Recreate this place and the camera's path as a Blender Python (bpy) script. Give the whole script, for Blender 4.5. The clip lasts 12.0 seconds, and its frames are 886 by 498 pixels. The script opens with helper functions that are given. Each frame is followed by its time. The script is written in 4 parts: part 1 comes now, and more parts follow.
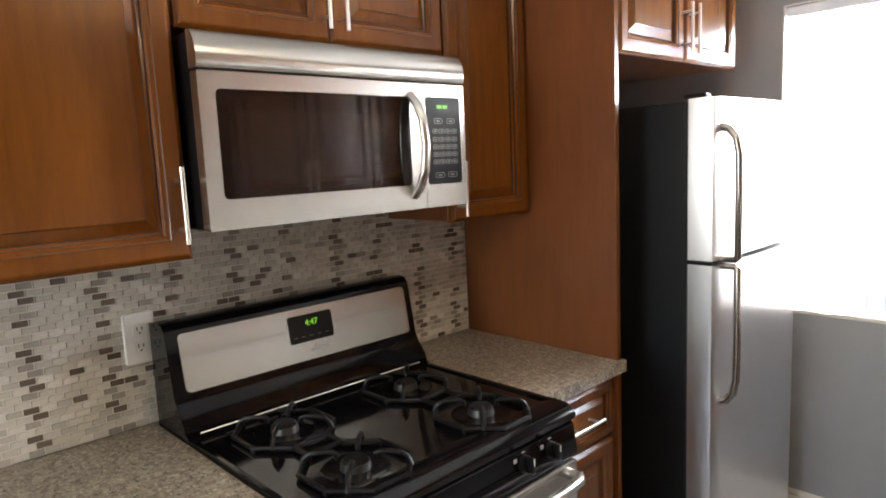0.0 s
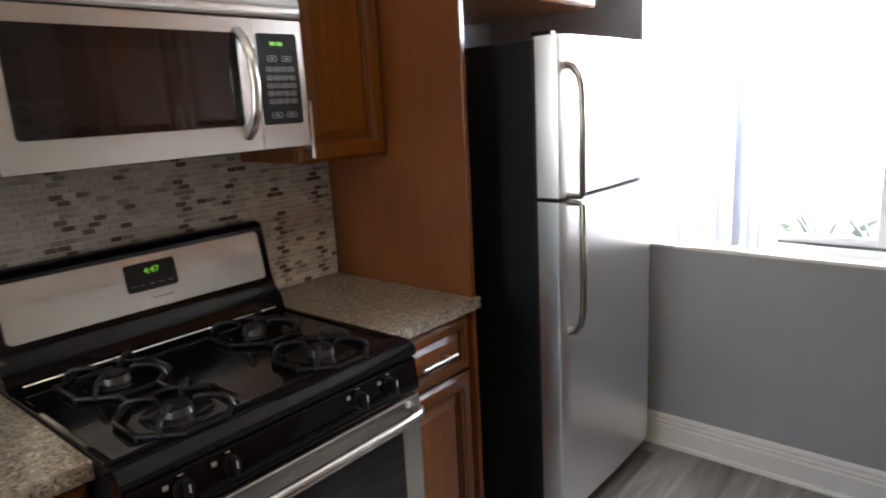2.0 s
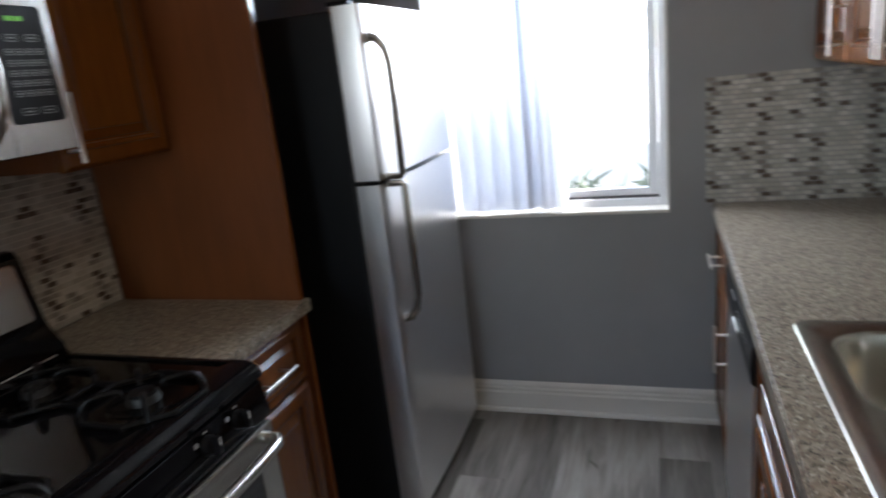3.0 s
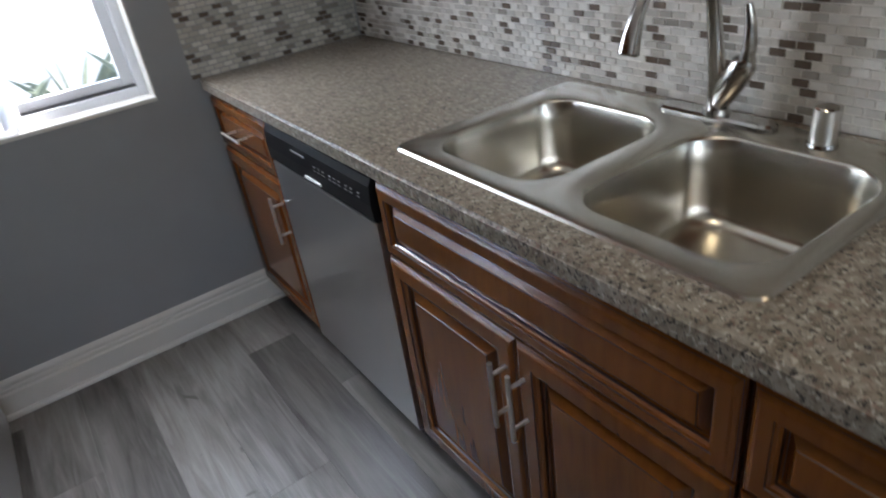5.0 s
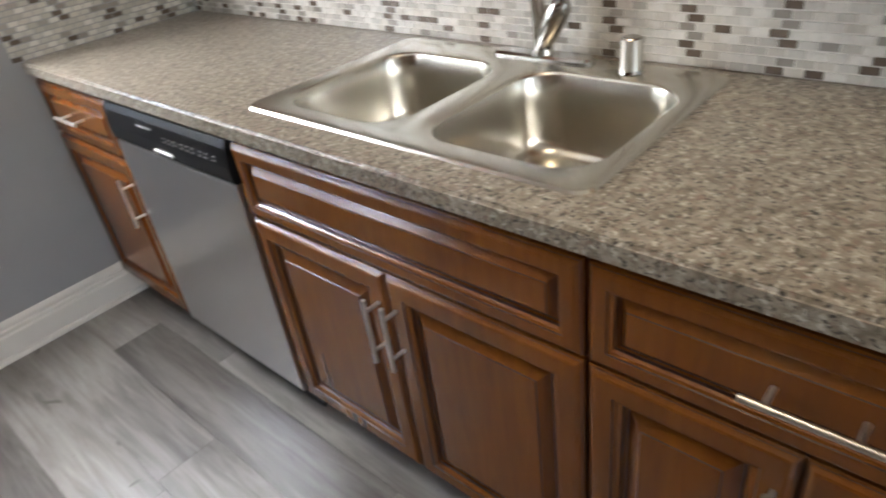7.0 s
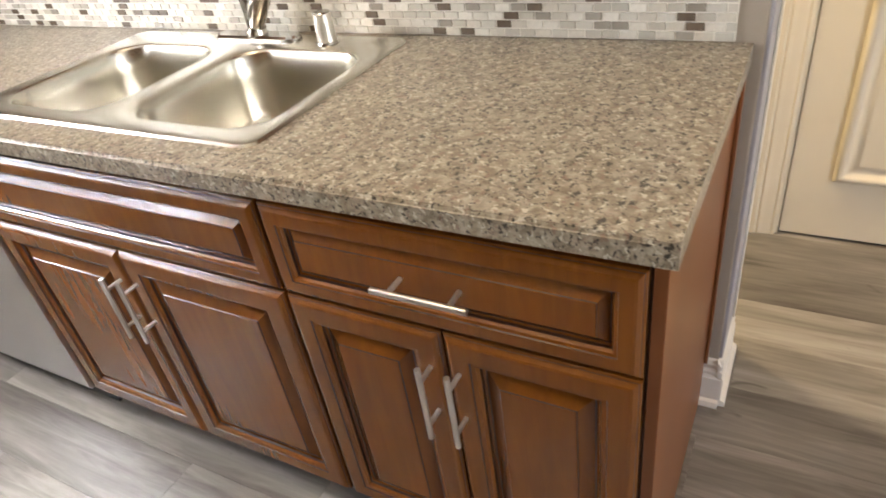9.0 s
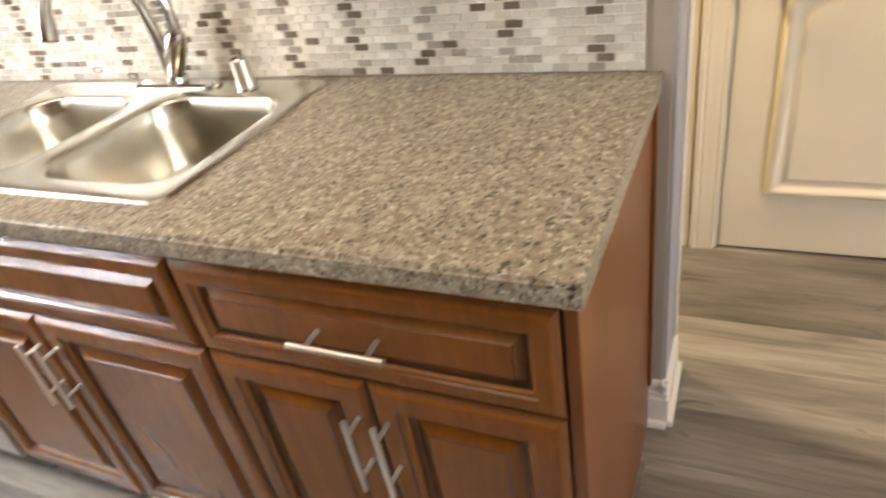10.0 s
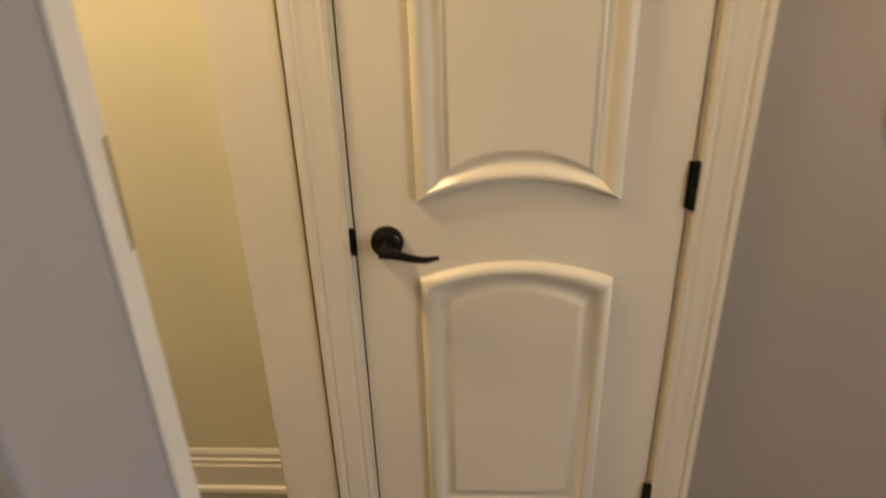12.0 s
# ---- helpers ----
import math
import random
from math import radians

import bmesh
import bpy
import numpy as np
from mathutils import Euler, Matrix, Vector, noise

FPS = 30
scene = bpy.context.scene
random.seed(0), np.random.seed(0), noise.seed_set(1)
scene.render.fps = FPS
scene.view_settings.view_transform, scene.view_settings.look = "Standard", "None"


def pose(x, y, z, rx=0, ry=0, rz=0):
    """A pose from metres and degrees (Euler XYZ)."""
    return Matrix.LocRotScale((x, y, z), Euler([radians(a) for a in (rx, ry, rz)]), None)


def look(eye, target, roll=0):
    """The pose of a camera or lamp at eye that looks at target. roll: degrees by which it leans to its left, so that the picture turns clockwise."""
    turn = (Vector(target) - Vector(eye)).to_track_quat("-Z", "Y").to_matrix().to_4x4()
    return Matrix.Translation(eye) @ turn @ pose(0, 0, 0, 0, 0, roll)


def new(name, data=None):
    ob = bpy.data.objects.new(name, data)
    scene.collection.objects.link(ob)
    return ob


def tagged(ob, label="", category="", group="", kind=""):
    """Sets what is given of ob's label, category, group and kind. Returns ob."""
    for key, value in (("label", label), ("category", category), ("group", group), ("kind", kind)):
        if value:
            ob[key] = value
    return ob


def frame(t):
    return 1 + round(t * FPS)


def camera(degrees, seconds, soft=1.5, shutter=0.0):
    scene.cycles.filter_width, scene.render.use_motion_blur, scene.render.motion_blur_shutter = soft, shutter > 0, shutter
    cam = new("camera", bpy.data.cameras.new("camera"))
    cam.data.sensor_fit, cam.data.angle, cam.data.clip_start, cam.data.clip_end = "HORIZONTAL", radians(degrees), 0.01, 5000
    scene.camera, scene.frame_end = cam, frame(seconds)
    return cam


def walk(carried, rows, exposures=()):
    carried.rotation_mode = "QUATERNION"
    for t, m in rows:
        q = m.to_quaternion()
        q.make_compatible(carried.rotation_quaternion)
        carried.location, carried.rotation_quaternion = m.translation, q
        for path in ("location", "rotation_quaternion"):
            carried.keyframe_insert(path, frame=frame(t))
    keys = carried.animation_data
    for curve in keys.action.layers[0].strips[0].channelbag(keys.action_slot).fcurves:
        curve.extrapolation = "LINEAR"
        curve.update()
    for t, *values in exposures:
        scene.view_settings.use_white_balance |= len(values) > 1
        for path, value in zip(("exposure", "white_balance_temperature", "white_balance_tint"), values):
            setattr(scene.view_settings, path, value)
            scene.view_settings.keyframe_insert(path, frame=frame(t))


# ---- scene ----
cam = camera(68.2, 12.0, soft=1.8, shutter=0.5)
PATH = [
    (0, (0.243, 0.312, 1.55), (-1.197, 1.673, 1.281), -2.6),
    (0.5, (0.331, 0.355, 1.554), (-1.16, 1.658, 1.277), -1.6),
    (1, (0.403, 0.395, 1.546), (-1.066, 1.718, 1.246), -2.3),
    (1.5, (0.44, 0.441, 1.53), (-0.945, 1.836, 1.162), -2.6),
    (2, (0.418, 0.474, 1.521), (-0.855, 1.950, 1.084), -3.1),
    (2.5, (0.348, 0.500, 1.490), (-0.736, 2.109, 1.020), -4.2),
    (3, (0.168, 0.500, 1.504), (-0.472, 2.318, 0.975), -6.4),
    (3.5, (0.077, 0.556, 1.475), (-0.091, 2.450, 0.853), -7.7),
    (3.7, (0.050, 0.600, 1.468), (0.052, 2.482, 0.795), -7.7),
    (5.3, (-0.266, 0.744, 1.402), (0.698, 2.159, 0.368), -8.5),
    (5.5, (-0.287, 0.743, 1.391), (0.689, 2.14, 0.345), -8.3),
    (6, (-0.296, 0.727, 1.382), (0.725, 2.069, 0.306), -8.7),
    (6.5, (-0.298, 0.71, 1.38), (0.737, 2.034, 0.294), -9.3),
    (7, (-0.283, 0.659, 1.372), (0.895, 1.867, 0.297), -8.3),
    (7.5, (-0.246, 0.576, 1.365), (1.041, 1.65, 0.275), -9.1),
    (7.7, (-0.244, 0.534, 1.372), (1.088, 1.558, 0.286), -8.8),
    (9.3, (-0.265, 0.294, 1.34), (1.132, 1.162, 0.202), -9.7),
    (9.5, (-0.254, 0.288, 1.34), (1.15, 1.155, 0.21), -10.5),
    (10, (-0.204, 0.26, 1.347), (1.27, 1.062, 0.26), -10.7),
    (10.5, (-0.112, 0.217, 1.364), (1.535, 0.713, 0.343), -6.8),
    (11, (0.103, 0.184, 1.387), (1.898, 0.254, 0.506), -2.1),
    (11.4, (0.329, 0.154, 1.425), (2.144, 0.086, 0.588), -1.0),
    (11.7, (0.505, 0.115, 1.415), (2.311, 0.103, 0.556), -1.0),
    (12, (0.683, 0.074, 1.431), (2.475, 0.178, 0.551), -1.7),
]
walk(cam, [(t, look(eye, target, roll)) for t, eye, target, roll in PATH],
     exposures=[(0, 4.0, 6950, 11), (1.5, 3.75, 6750, 11), (2.5, 3.1, 6400, 10), (3.5, 2.3, 6050, 10), (5.5, 2.92, 6300, 11), (6.5, 3.45, 6650, 11), (7.5, 3.9, 6950, 12), (9.5, 4.42, 7800, 13), (10.5, 4.25, 8200, 13), (11.5, 3.52, 8300, 15), (12.0, 3.42, 8150, 15)])

# ---- world, sun, lamps ----
world = bpy.data.worlds.new("sky")
scene.world = world
world.use_nodes = True
wn = world.node_tree
sky = wn.nodes.new("ShaderNodeTexSky")
sky.sky_type, sky.sun_disc = "NISHITA", False
sky.sun_elevation, sky.sun_rotation = radians(52), radians(75)
wn.links.new(sky.outputs[0], wn.nodes["Background"].inputs[0])
wn.nodes["Background"].inputs[1].default_value = 0.15
sun = new("sun", bpy.data.lights.new("sun", "SUN"))
sun.data.energy, sun.data.angle, sun.data.color = 5.0, radians(0.5), (1.0, 0.95, 0.87)
sun.matrix_world = look((20, 5.4, 26), (0, 0, 0))

KITCHEN_LAMP, HALL_LAMP = 0.5, 0.85
LAMPS = [("kitchen_light", (0.05, 1.10, 2.38), 0.20, KITCHEN_LAMP, (1.0, 0.84, 0.60)),
         ("hall_light", (1.0, -1.2, 2.38), 0.12, HALL_LAMP, (1.0, 0.76, 0.50)),
         ("passage_light", (1.45, 1.0, 2.38), 0.10, 2.1, (1.0, 0.84, 0.54))]
for nm, at, rad, power, col in LAMPS:
    l = new(nm + "_glow", bpy.data.lights.new(nm, "AREA"))
    l.data.shape, l.data.size, l.data.energy, l.data.color = "DISK", rad * 2, power, col
    l.location = at


# daylight of the open sky in the upper part of the kitchen window and in an assumed, unseen living room window
for nm, at, to, w, h, power in (("window_daylight", (-0.265, 3.235, 1.72), (-0.265, 0.0, 0.9), 0.88, 0.62, 6.5),
                                ("assumed_living_daylight", (-0.5, -3.14, 1.50), (-0.3, 0.0, 1.2), 1.15, 1.05, 2.2)):
    l = new(nm, bpy.data.lights.new(nm, "AREA"))
    l.data.shape, l.data.size, l.data.size_y, l.data.energy, l.data.color = "RECTANGLE", w, h, power, (0.87, 0.93, 1.0)
    l.matrix_world = look(at, to)


# ---- materials ----
def mat(name, color, rough=0.5, metal=0.0, coat=0.0, spec=0.5, transmission=0.0):
    m = bpy.data.materials.new(name)
    m.use_nodes = True
    b = m.node_tree.nodes["Principled BSDF"]
    b.inputs["Base Color"].default_value = (*color, 1)
    b.inputs["Roughness"].default_value = rough
    b.inputs["Metallic"].default_value = metal
    b.inputs["Coat Weight"].default_value = coat
    b.inputs["Coat Roughness"].default_value = 0.12
    b.inputs["Specular IOR Level"].default_value = spec
    b.inputs["Transmission Weight"].default_value = transmission
    return m


class Nodes:
    def __init__(self, m):
        self.t = m.node_tree
        self.b = self.t.nodes["Principled BSDF"]

    def add(self, kind, **values):
        n = self.t.nodes.new(kind)
        for k, v in values.items():
            n.inputs[k.replace("_", " ")].default_value = v
        return n

    def link(self, a, b):
        self.t.links.new(a, b)

    def coords(self, scale=(1, 1, 1), kind="Object", rnd=False):
        c = self.t.nodes.new("ShaderNodeTexCoord")
        mp = self.add("ShaderNodeMapping")
        mp.inputs["Scale"].default_value = scale
        src = c.outputs[kind]
        if rnd:
            oi = self.t.nodes.new("ShaderNodeObjectInfo")
            sc = self.t.nodes.new("ShaderNodeVectorMath")
            sc.operation = "SCALE"
            sc.inputs[0].default_value = (7.3, 13.1, 3.7)
            self.link(oi.outputs["Random"], sc.inputs["Scale"])
            ad = self.t.nodes.new("ShaderNodeVectorMath")
            self.link(src, ad.inputs[0])
            self.link(sc.outputs[0], ad.inputs[1])
            src = ad.outputs[0]
        self.link(src, mp.inputs["Vector"])
        return mp.outputs[0]

    def noise(self, vec, scale, detail=4, rough=0.55, distortion=0.0):
        n = self.add("ShaderNodeTexNoise", Scale=scale, Detail=detail, Roughness=rough, Distortion=distortion)
        self.link(vec, n.inputs["Vector"])
        return n.outputs["Fac"]

    def ramp(self, fac, stops):
        r = self.t.nodes.new("ShaderNodeValToRGB")
        e = r.color_ramp.elements
        while len(e) < len(stops):
            e.new(0.5)
        for el, (p, c) in zip(e, stops):
            el.position = p
            el.color = (*c, 1) if len(c) == 3 else c
        self.link(fac, r.inputs[0])
        return r.outputs[0]

    def mix(self, a, b, fac, mode="MIX"):
        n = self.t.nodes.new("ShaderNodeMix")
        n.data_type, n.blend_type = "RGBA", mode
        for sock, v in ((n.inputs[6], a), (n.inputs[7], b), (n.inputs[0], fac)):
            if isinstance(v, (int, float)):
                sock.default_value = v
            elif isinstance(v, tuple):
                sock.default_value = (*v, 1)
            else:
                self.link(v, sock)
        return n.outputs[2]

    def bump(self, height, strength, dist=0.002):
        n = self.add("ShaderNodeBump", Strength=strength, Distance=dist)
        self.link(height, n.inputs["Height"])
        self.link(n.outputs[0], self.b.inputs["Normal"])

    def color(self, out):
        self.link(out, self.b.inputs["Base Color"])

    def rough(self, out, lo, hi):
        n = self.t.nodes.new("ShaderNodeMapRange")
        n.inputs[3].default_value, n.inputs[4].default_value = lo, hi
        self.link(out, n.inputs[0])
        self.link(n.outputs[0], self.b.inputs["Roughness"])


def wood(name, dark, light, rough=0.3, coat=0.35, along=(9, 9, 0.9)):
    m = mat(name, light, rough, coat=coat)
    n = Nodes(m)
    v = n.coords(along)
    grain = n.noise(v, 5, 7, 0.6, 0.6)
    blotch = n.noise(n.coords((1.4, 1.4, 0.6)), 4, 2, 0.45)
    c = n.ramp(grain, [(0.3, dark), (0.7, light)])
    lo = tuple(x * 0.68 for x in light)
    c = n.mix(c, n.ramp(blotch, [(0.35, lo), (0.65, light)]), 0.5)
    n.color(c)
    n.rough(grain, rough - 0.01, rough + 0.03)
    n.bump(grain, 0.015, 0.0006)
    return m


def paint(name, color, rough=0.55, texture=0.12, scale=160):
    m = mat(name, color, rough)
    n = Nodes(m)
    v = n.coords()
    big = n.noise(v, 1.7, 3)
    lo, hi = tuple(x * 0.93 for x in color), tuple(min(1, x * 1.05) for x in color)
    n.color(n.ramp(big, [(0.3, lo), (0.7, hi)]))
    n.bump(n.noise(v, scale, 3), texture, 0.0015)
    n.rough(n.noise(v, 6, 3), rough - 0.06, rough + 0.08)
    return m


def steel(name, color=(0.62, 0.60, 0.56), rough=0.28, along=(1, 1, 90)):
    m = mat(name, color, rough, 1.0)
    n = Nodes(m)
    v = n.coords(along)
    streak = n.noise(v, 6, 5, 0.7)
    big = n.noise(n.coords(), 4, 2)
    n.color(n.mix(tuple(x * 0.96 for x in color), color, streak))
    n.rough(n.mix(streak, big, 0.35), rough - 0.012, rough + 0.02)
    n.bump(streak, 0.003, 0.0002)
    n.b.inputs["Anisotropic"].default_value = 0.6
    tg = n.t.nodes.new("ShaderNodeTangent")
    tg.direction_type, tg.axis = "RADIAL", "Z"
    n.link(tg.outputs[0], n.b.inputs["Tangent"])
    return m


CAB = wood("stained_maple", (0.118, 0.033, 0.005), (0.205, 0.064, 0.007), 0.24, 0.2)
CAB_GLAZE = wood("stained_maple_glaze", (0.020, 0.006, 0.003), (0.050, 0.015, 0.005))
CAB_SIDE = wood("stained_veneer", (0.15, 0.046, 0.014), (0.215, 0.069, 0.020), 0.36, 0.1)
# darker than the fronts, to deepen the shadow gap between worktop and drawers
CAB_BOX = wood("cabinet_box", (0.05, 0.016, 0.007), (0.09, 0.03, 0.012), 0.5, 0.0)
WALL = paint("grey_wall_paint", (0.30, 0.30, 0.305))
# same grey paint as WALL, with warm lamp light put into its tint
WALL_WARM_LIT = paint("grey_wall_paint_warm_lit", (0.36, 0.305, 0.255))
# grey wall paint with cool daylight put into its lavender tint
WALL_COOL_LIT = paint("grey_wall_paint_cool_lit", (0.34, 0.325, 0.345))
WALL_CREAM = paint("cream_wall_paint", (0.70, 0.67, 0.54))
CEIL = paint("ceiling_paint", (0.75, 0.74, 0.71), 0.7, 0.3, 90)
TRIM = paint("white_trim_paint", (0.71, 0.68, 0.63), 0.3, 0.03, 40)
DOOR = paint("cream_door_paint", (0.73, 0.66, 0.54), 0.33, 0.05, 60)
STEEL = steel("brushed_steel", (0.58, 0.565, 0.53), 0.25, along=(1, 1, 90))
STEEL_H = steel("brushed_steel_upright", (0.78, 0.78, 0.79), 0.31, along=(90, 90, 1.2))
SINK = mat("sink_steel", (0.60, 0.57, 0.505), 0.3, 1.0)
n_ = Nodes(SINK)
n_.rough(n_.noise(n_.coords((90, 90, 2)), 4, 3), 0.23, 0.28)
NICKEL = mat("satin_nickel", (0.76, 0.73, 0.68), 0.36, 1.0)
BRASS = mat("aged_brass", (0.42, 0.34, 0.20), 0.4, 0.8)
NICKEL_DARK = mat("dark_satin_metal", (0.34, 0.31, 0.28), 0.25, 1.0)
CHROME = mat("dull_chrome", (0.50, 0.48, 0.45), 0.14, 1.0)
ENAMEL = mat("black_enamel", (0.004, 0.004, 0.005), 0.07, spec=0.28)
IRON = mat("cast_iron", (0.008, 0.008, 0.009), 0.36, spec=0.22)
n_ = Nodes(IRON)
n_.bump(n_.noise(n_.coords(), 300, 2), 0.25, 0.001)
BURNER = mat("burner_metal", (0.13, 0.125, 0.12), 0.4, 0.9)
BLACK = mat("black_plastic", (0.008, 0.008, 0.009), 0.30, spec=0.28)
FRIDGE_SIDE = mat("black_textured_steel", (0.007, 0.008, 0.010), 0.48, spec=0.3)
n_ = Nodes(FRIDGE_SIDE)
n_.bump(n_.noise(n_.coords(), 420, 2), 0.35, 0.001)
GLASS_BLACK = mat("oven_glass", (0.008, 0.006, 0.006), 0.04)
MESH_GLASS = mat("screened_glass", (0.016, 0.011, 0.010), 0.06)
LABEL = mat("printed_grey", (0.30, 0.30, 0.30), 0.5)
LABEL_DARK = mat("printed_dark", (0.20, 0.19, 0.18), 0.4)
PLATE = mat("white_plastic", (0.80, 0.79, 0.77), 0.35)
SLOT = mat("slot_dark", (0.03, 0.03, 0.03), 0.6)
BRONZE = mat("oil_rubbed_bronze", (0.020, 0.016, 0.014), 0.30, 0.7)
GROUT = paint("grout", (0.70, 0.67, 0.61), 0.9, 0.4, 200)
VINYL = mat("white_vinyl", (0.78, 0.80, 0.84), 0.35)
GASKET = mat("grey_gasket", (0.10, 0.10, 0.11), 0.6)
GREEN = mat("led_green", (0.1, 0.4, 0.05), 0.5)
GREEN.node_tree.nodes["Principled BSDF"].inputs["Emission Color"].default_value = (0.35, 1.0, 0.05, 1)
GREEN.node_tree.nodes["Principled BSDF"].inputs["Emission Strength"].default_value = 0.035
LENS = mat("lamp_diffuser", (0.8, 0.75, 0.62), 0.4)
LENS.node_tree.nodes["Principled BSDF"].inputs["Emission Color"].default_value = (1.0, 0.82, 0.55, 1)
LENS.node_tree.nodes["Principled BSDF"].inputs["Emission Strength"].default_value = 0.2
GLASS = mat("window_glass", (1, 1, 1), 0.0, transmission=1.0)
SILVER = mat("pale_dial", (0.55, 0.57, 0.55), 0.3, 0.3)

# blind vanes let daylight through
VANE = mat("vinyl_vane", (0.80, 0.82, 0.86), 0.5)
t_ = VANE.node_tree
tr = t_.nodes.new("ShaderNodeBsdfTranslucent")
tr.inputs[0].default_value = (0.85, 0.88, 0.95, 1)
mx = t_.nodes.new("ShaderNodeMixShader")
mx.inputs[0].default_value = 0.35
t_.links.new(t_.nodes["Principled BSDF"].outputs[0], mx.inputs[1])
t_.links.new(tr.outputs[0], mx.inputs[2])
t_.links.new(mx.outputs[0], t_.nodes["Material Output"].inputs[0])


def granite():
    m = mat("speckled_laminate", (0.3, 0.27, 0.22), 0.3, coat=0.1)
    n = Nodes(m)
    v = n.coords()
    warp = n.noise(v, 55, 3, 0.6)
    base = n.ramp(warp, [(0.37, (0.14, 0.115, 0.088)), (0.48, (0.28, 0.245, 0.195)), (0.60, (0.50, 0.455, 0.39))])
    vo = n.add("ShaderNodeTexVoronoi", Scale=105.0, Randomness=1.0)
    n.link(v, vo.inputs["Vector"])
    sep = n.add("ShaderNodeSeparateColor")
    n.link(vo.outputs["Color"], sep.inputs[0])
    cells = n.ramp(sep.outputs[0], [(0.0, (0.36, 0.31, 0.24)), (0.5, (0.27, 0.225, 0.175)), (0.8, (0.52, 0.48, 0.41)), (1.0, (0.33, 0.235, 0.18))])
    c = n.mix(base, cells, 0.5)
    dark = n.noise(v, 135, 2, 0.5, 0.5)
    c = n.mix(c, (0.045, 0.038, 0.032), n.ramp(dark, [(0.575, (0, 0, 0)), (0.63, (1, 1, 1))]))
    dark2 = n.noise(n.coords((1.0, 1.3, 1.0)), 85, 3, 0.6, 0.8)
    c = n.mix(c, (0.085, 0.070, 0.058), n.ramp(dark2, [(0.59, (0, 0, 0)), (0.67, (0.65, 0.65, 0.65))]))
    pale = n.noise(n.coords((1.2, 1.0, 1.0)), 95, 2, 0.5, 0.6)
    c = n.mix(c, (0.74, 0.70, 0.63), n.ramp(pale, [(0.60, (0, 0, 0)), (0.65, (0.75, 0.75, 0.75))]))
    red = n.noise(n.coords((1.0, 1.1, 1.0)), 70, 2, 0.5, 0.6)
    c = n.mix(c, (0.27, 0.16, 0.125), n.ramp(red, [(0.63, (0, 0, 0)), (0.68, (0.6, 0.6, 0.6))]))
    n.color(n.mix(c, (0.80, 0.785, 0.75), 1.0, "MULTIPLY"))
    n.rough(warp, 0.25, 0.36)
    n.bump(warp, 0.03, 0.001)
    return m


GRANITE = granite()


def tile_mat(name, color, rough):
    m = mat(name, color, rough)
    n = Nodes(m)
    v = n.coords(kind="Object")
    geo = n.t.nodes.new("ShaderNodeNewGeometry")
    oi = n.t.nodes.new("ShaderNodeObjectInfo")
    ad = n.t.nodes.new("ShaderNodeMath")
    ad.operation = "ADD"
    n.link(geo.outputs["Random Per Island"], ad.inputs[0])
    n.link(oi.outputs["Random"], ad.inputs[1])
    fr = n.t.nodes.new("ShaderNodeMath")
    fr.operation = "FRACT"
    n.link(ad.outputs[0], fr.inputs[0])
    shade = n.ramp(fr.outputs[0], [(0.0, tuple(x * 0.86 for x in color)), (1.0, tuple(min(1, x * 1.10) for x in color))])
    vein = n.noise(v, 60, 4, 0.6, 0.6)
    n.color(n.mix(shade, tuple(x * 0.8 for x in color), n.ramp(vein, [(0.45, (0, 0, 0)), (0.7, (0.6, 0.6, 0.6))])))
    n.rough(fr.outputs[0], rough - 0.08, rough + 0.12)
    return m


TILES = [tile_mat("tile_pale_stone", (0.60, 0.575, 0.525), 0.26), tile_mat("tile_warm_stone", (0.52, 0.485, 0.43), 0.26),
         tile_mat("tile_grey_glass", (0.50, 0.47, 0.425), 0.12), tile_mat("tile_taupe", (0.31, 0.285, 0.25), 0.2),
         tile_mat("tile_dark_brown", (0.135, 0.105, 0.082), 0.14)]


def plank_mat():
    m = mat("grey_oak_vinyl", (0.25, 0.23, 0.21), 0.36)
    n = Nodes(m)
    v = n.coords((13, 0.9, 1), rnd=True)
    g = n.noise(v, 3.2, 8, 0.62, 1.1)
    wide = n.noise(n.coords((5, 0.7, 1), rnd=True), 2.0, 4, 0.5, 0.8)
    c = n.ramp(g, [(0.30, (0.085, 0.075, 0.068)), (0.5, (0.215, 0.201, 0.189)), (0.70, (0.37, 0.355, 0.335))])
    c = n.mix(c, n.ramp(wide, [(0.36, (0.095, 0.081, 0.071)), (0.64, (0.36, 0.342, 0.322))]), 0.5)
    oi = n.t.nodes.new("ShaderNodeObjectInfo")
    tone = n.ramp(oi.outputs["Random"], [(0.0, (0.56, 0.545, 0.53)), (0.5, (0.85, 0.84, 0.83)), (1.0, (1.18, 1.175, 1.165))])
    c = n.mix(c, tone, 1.0, "MULTIPLY")
    knot = n.noise(n.coords((2.6, 1.2, 1), rnd=True), 5, 2, 0.5, 1.5)
    c = n.mix(c, (0.075, 0.062, 0.054), n.ramp(knot, [(0.69, (0, 0, 0)), (0.76, (0.75, 0.75, 0.75))]))
    n.color(c)
    n.rough(g, 0.30, 0.46)
    n.bump(g, 0.12, 0.001)
    return m


PLANK = plank_mat()
CONCRETE = paint("sunlit_concrete", (0.45, 0.43, 0.40), 0.9, 0.3, 40)
STUCCO = paint("pale_stucco", (0.62, 0.60, 0.56), 0.9, 0.4, 60)
LEAF = paint("leaf_green", (0.085, 0.10, 0.065), 0.6, 0.1, 30)


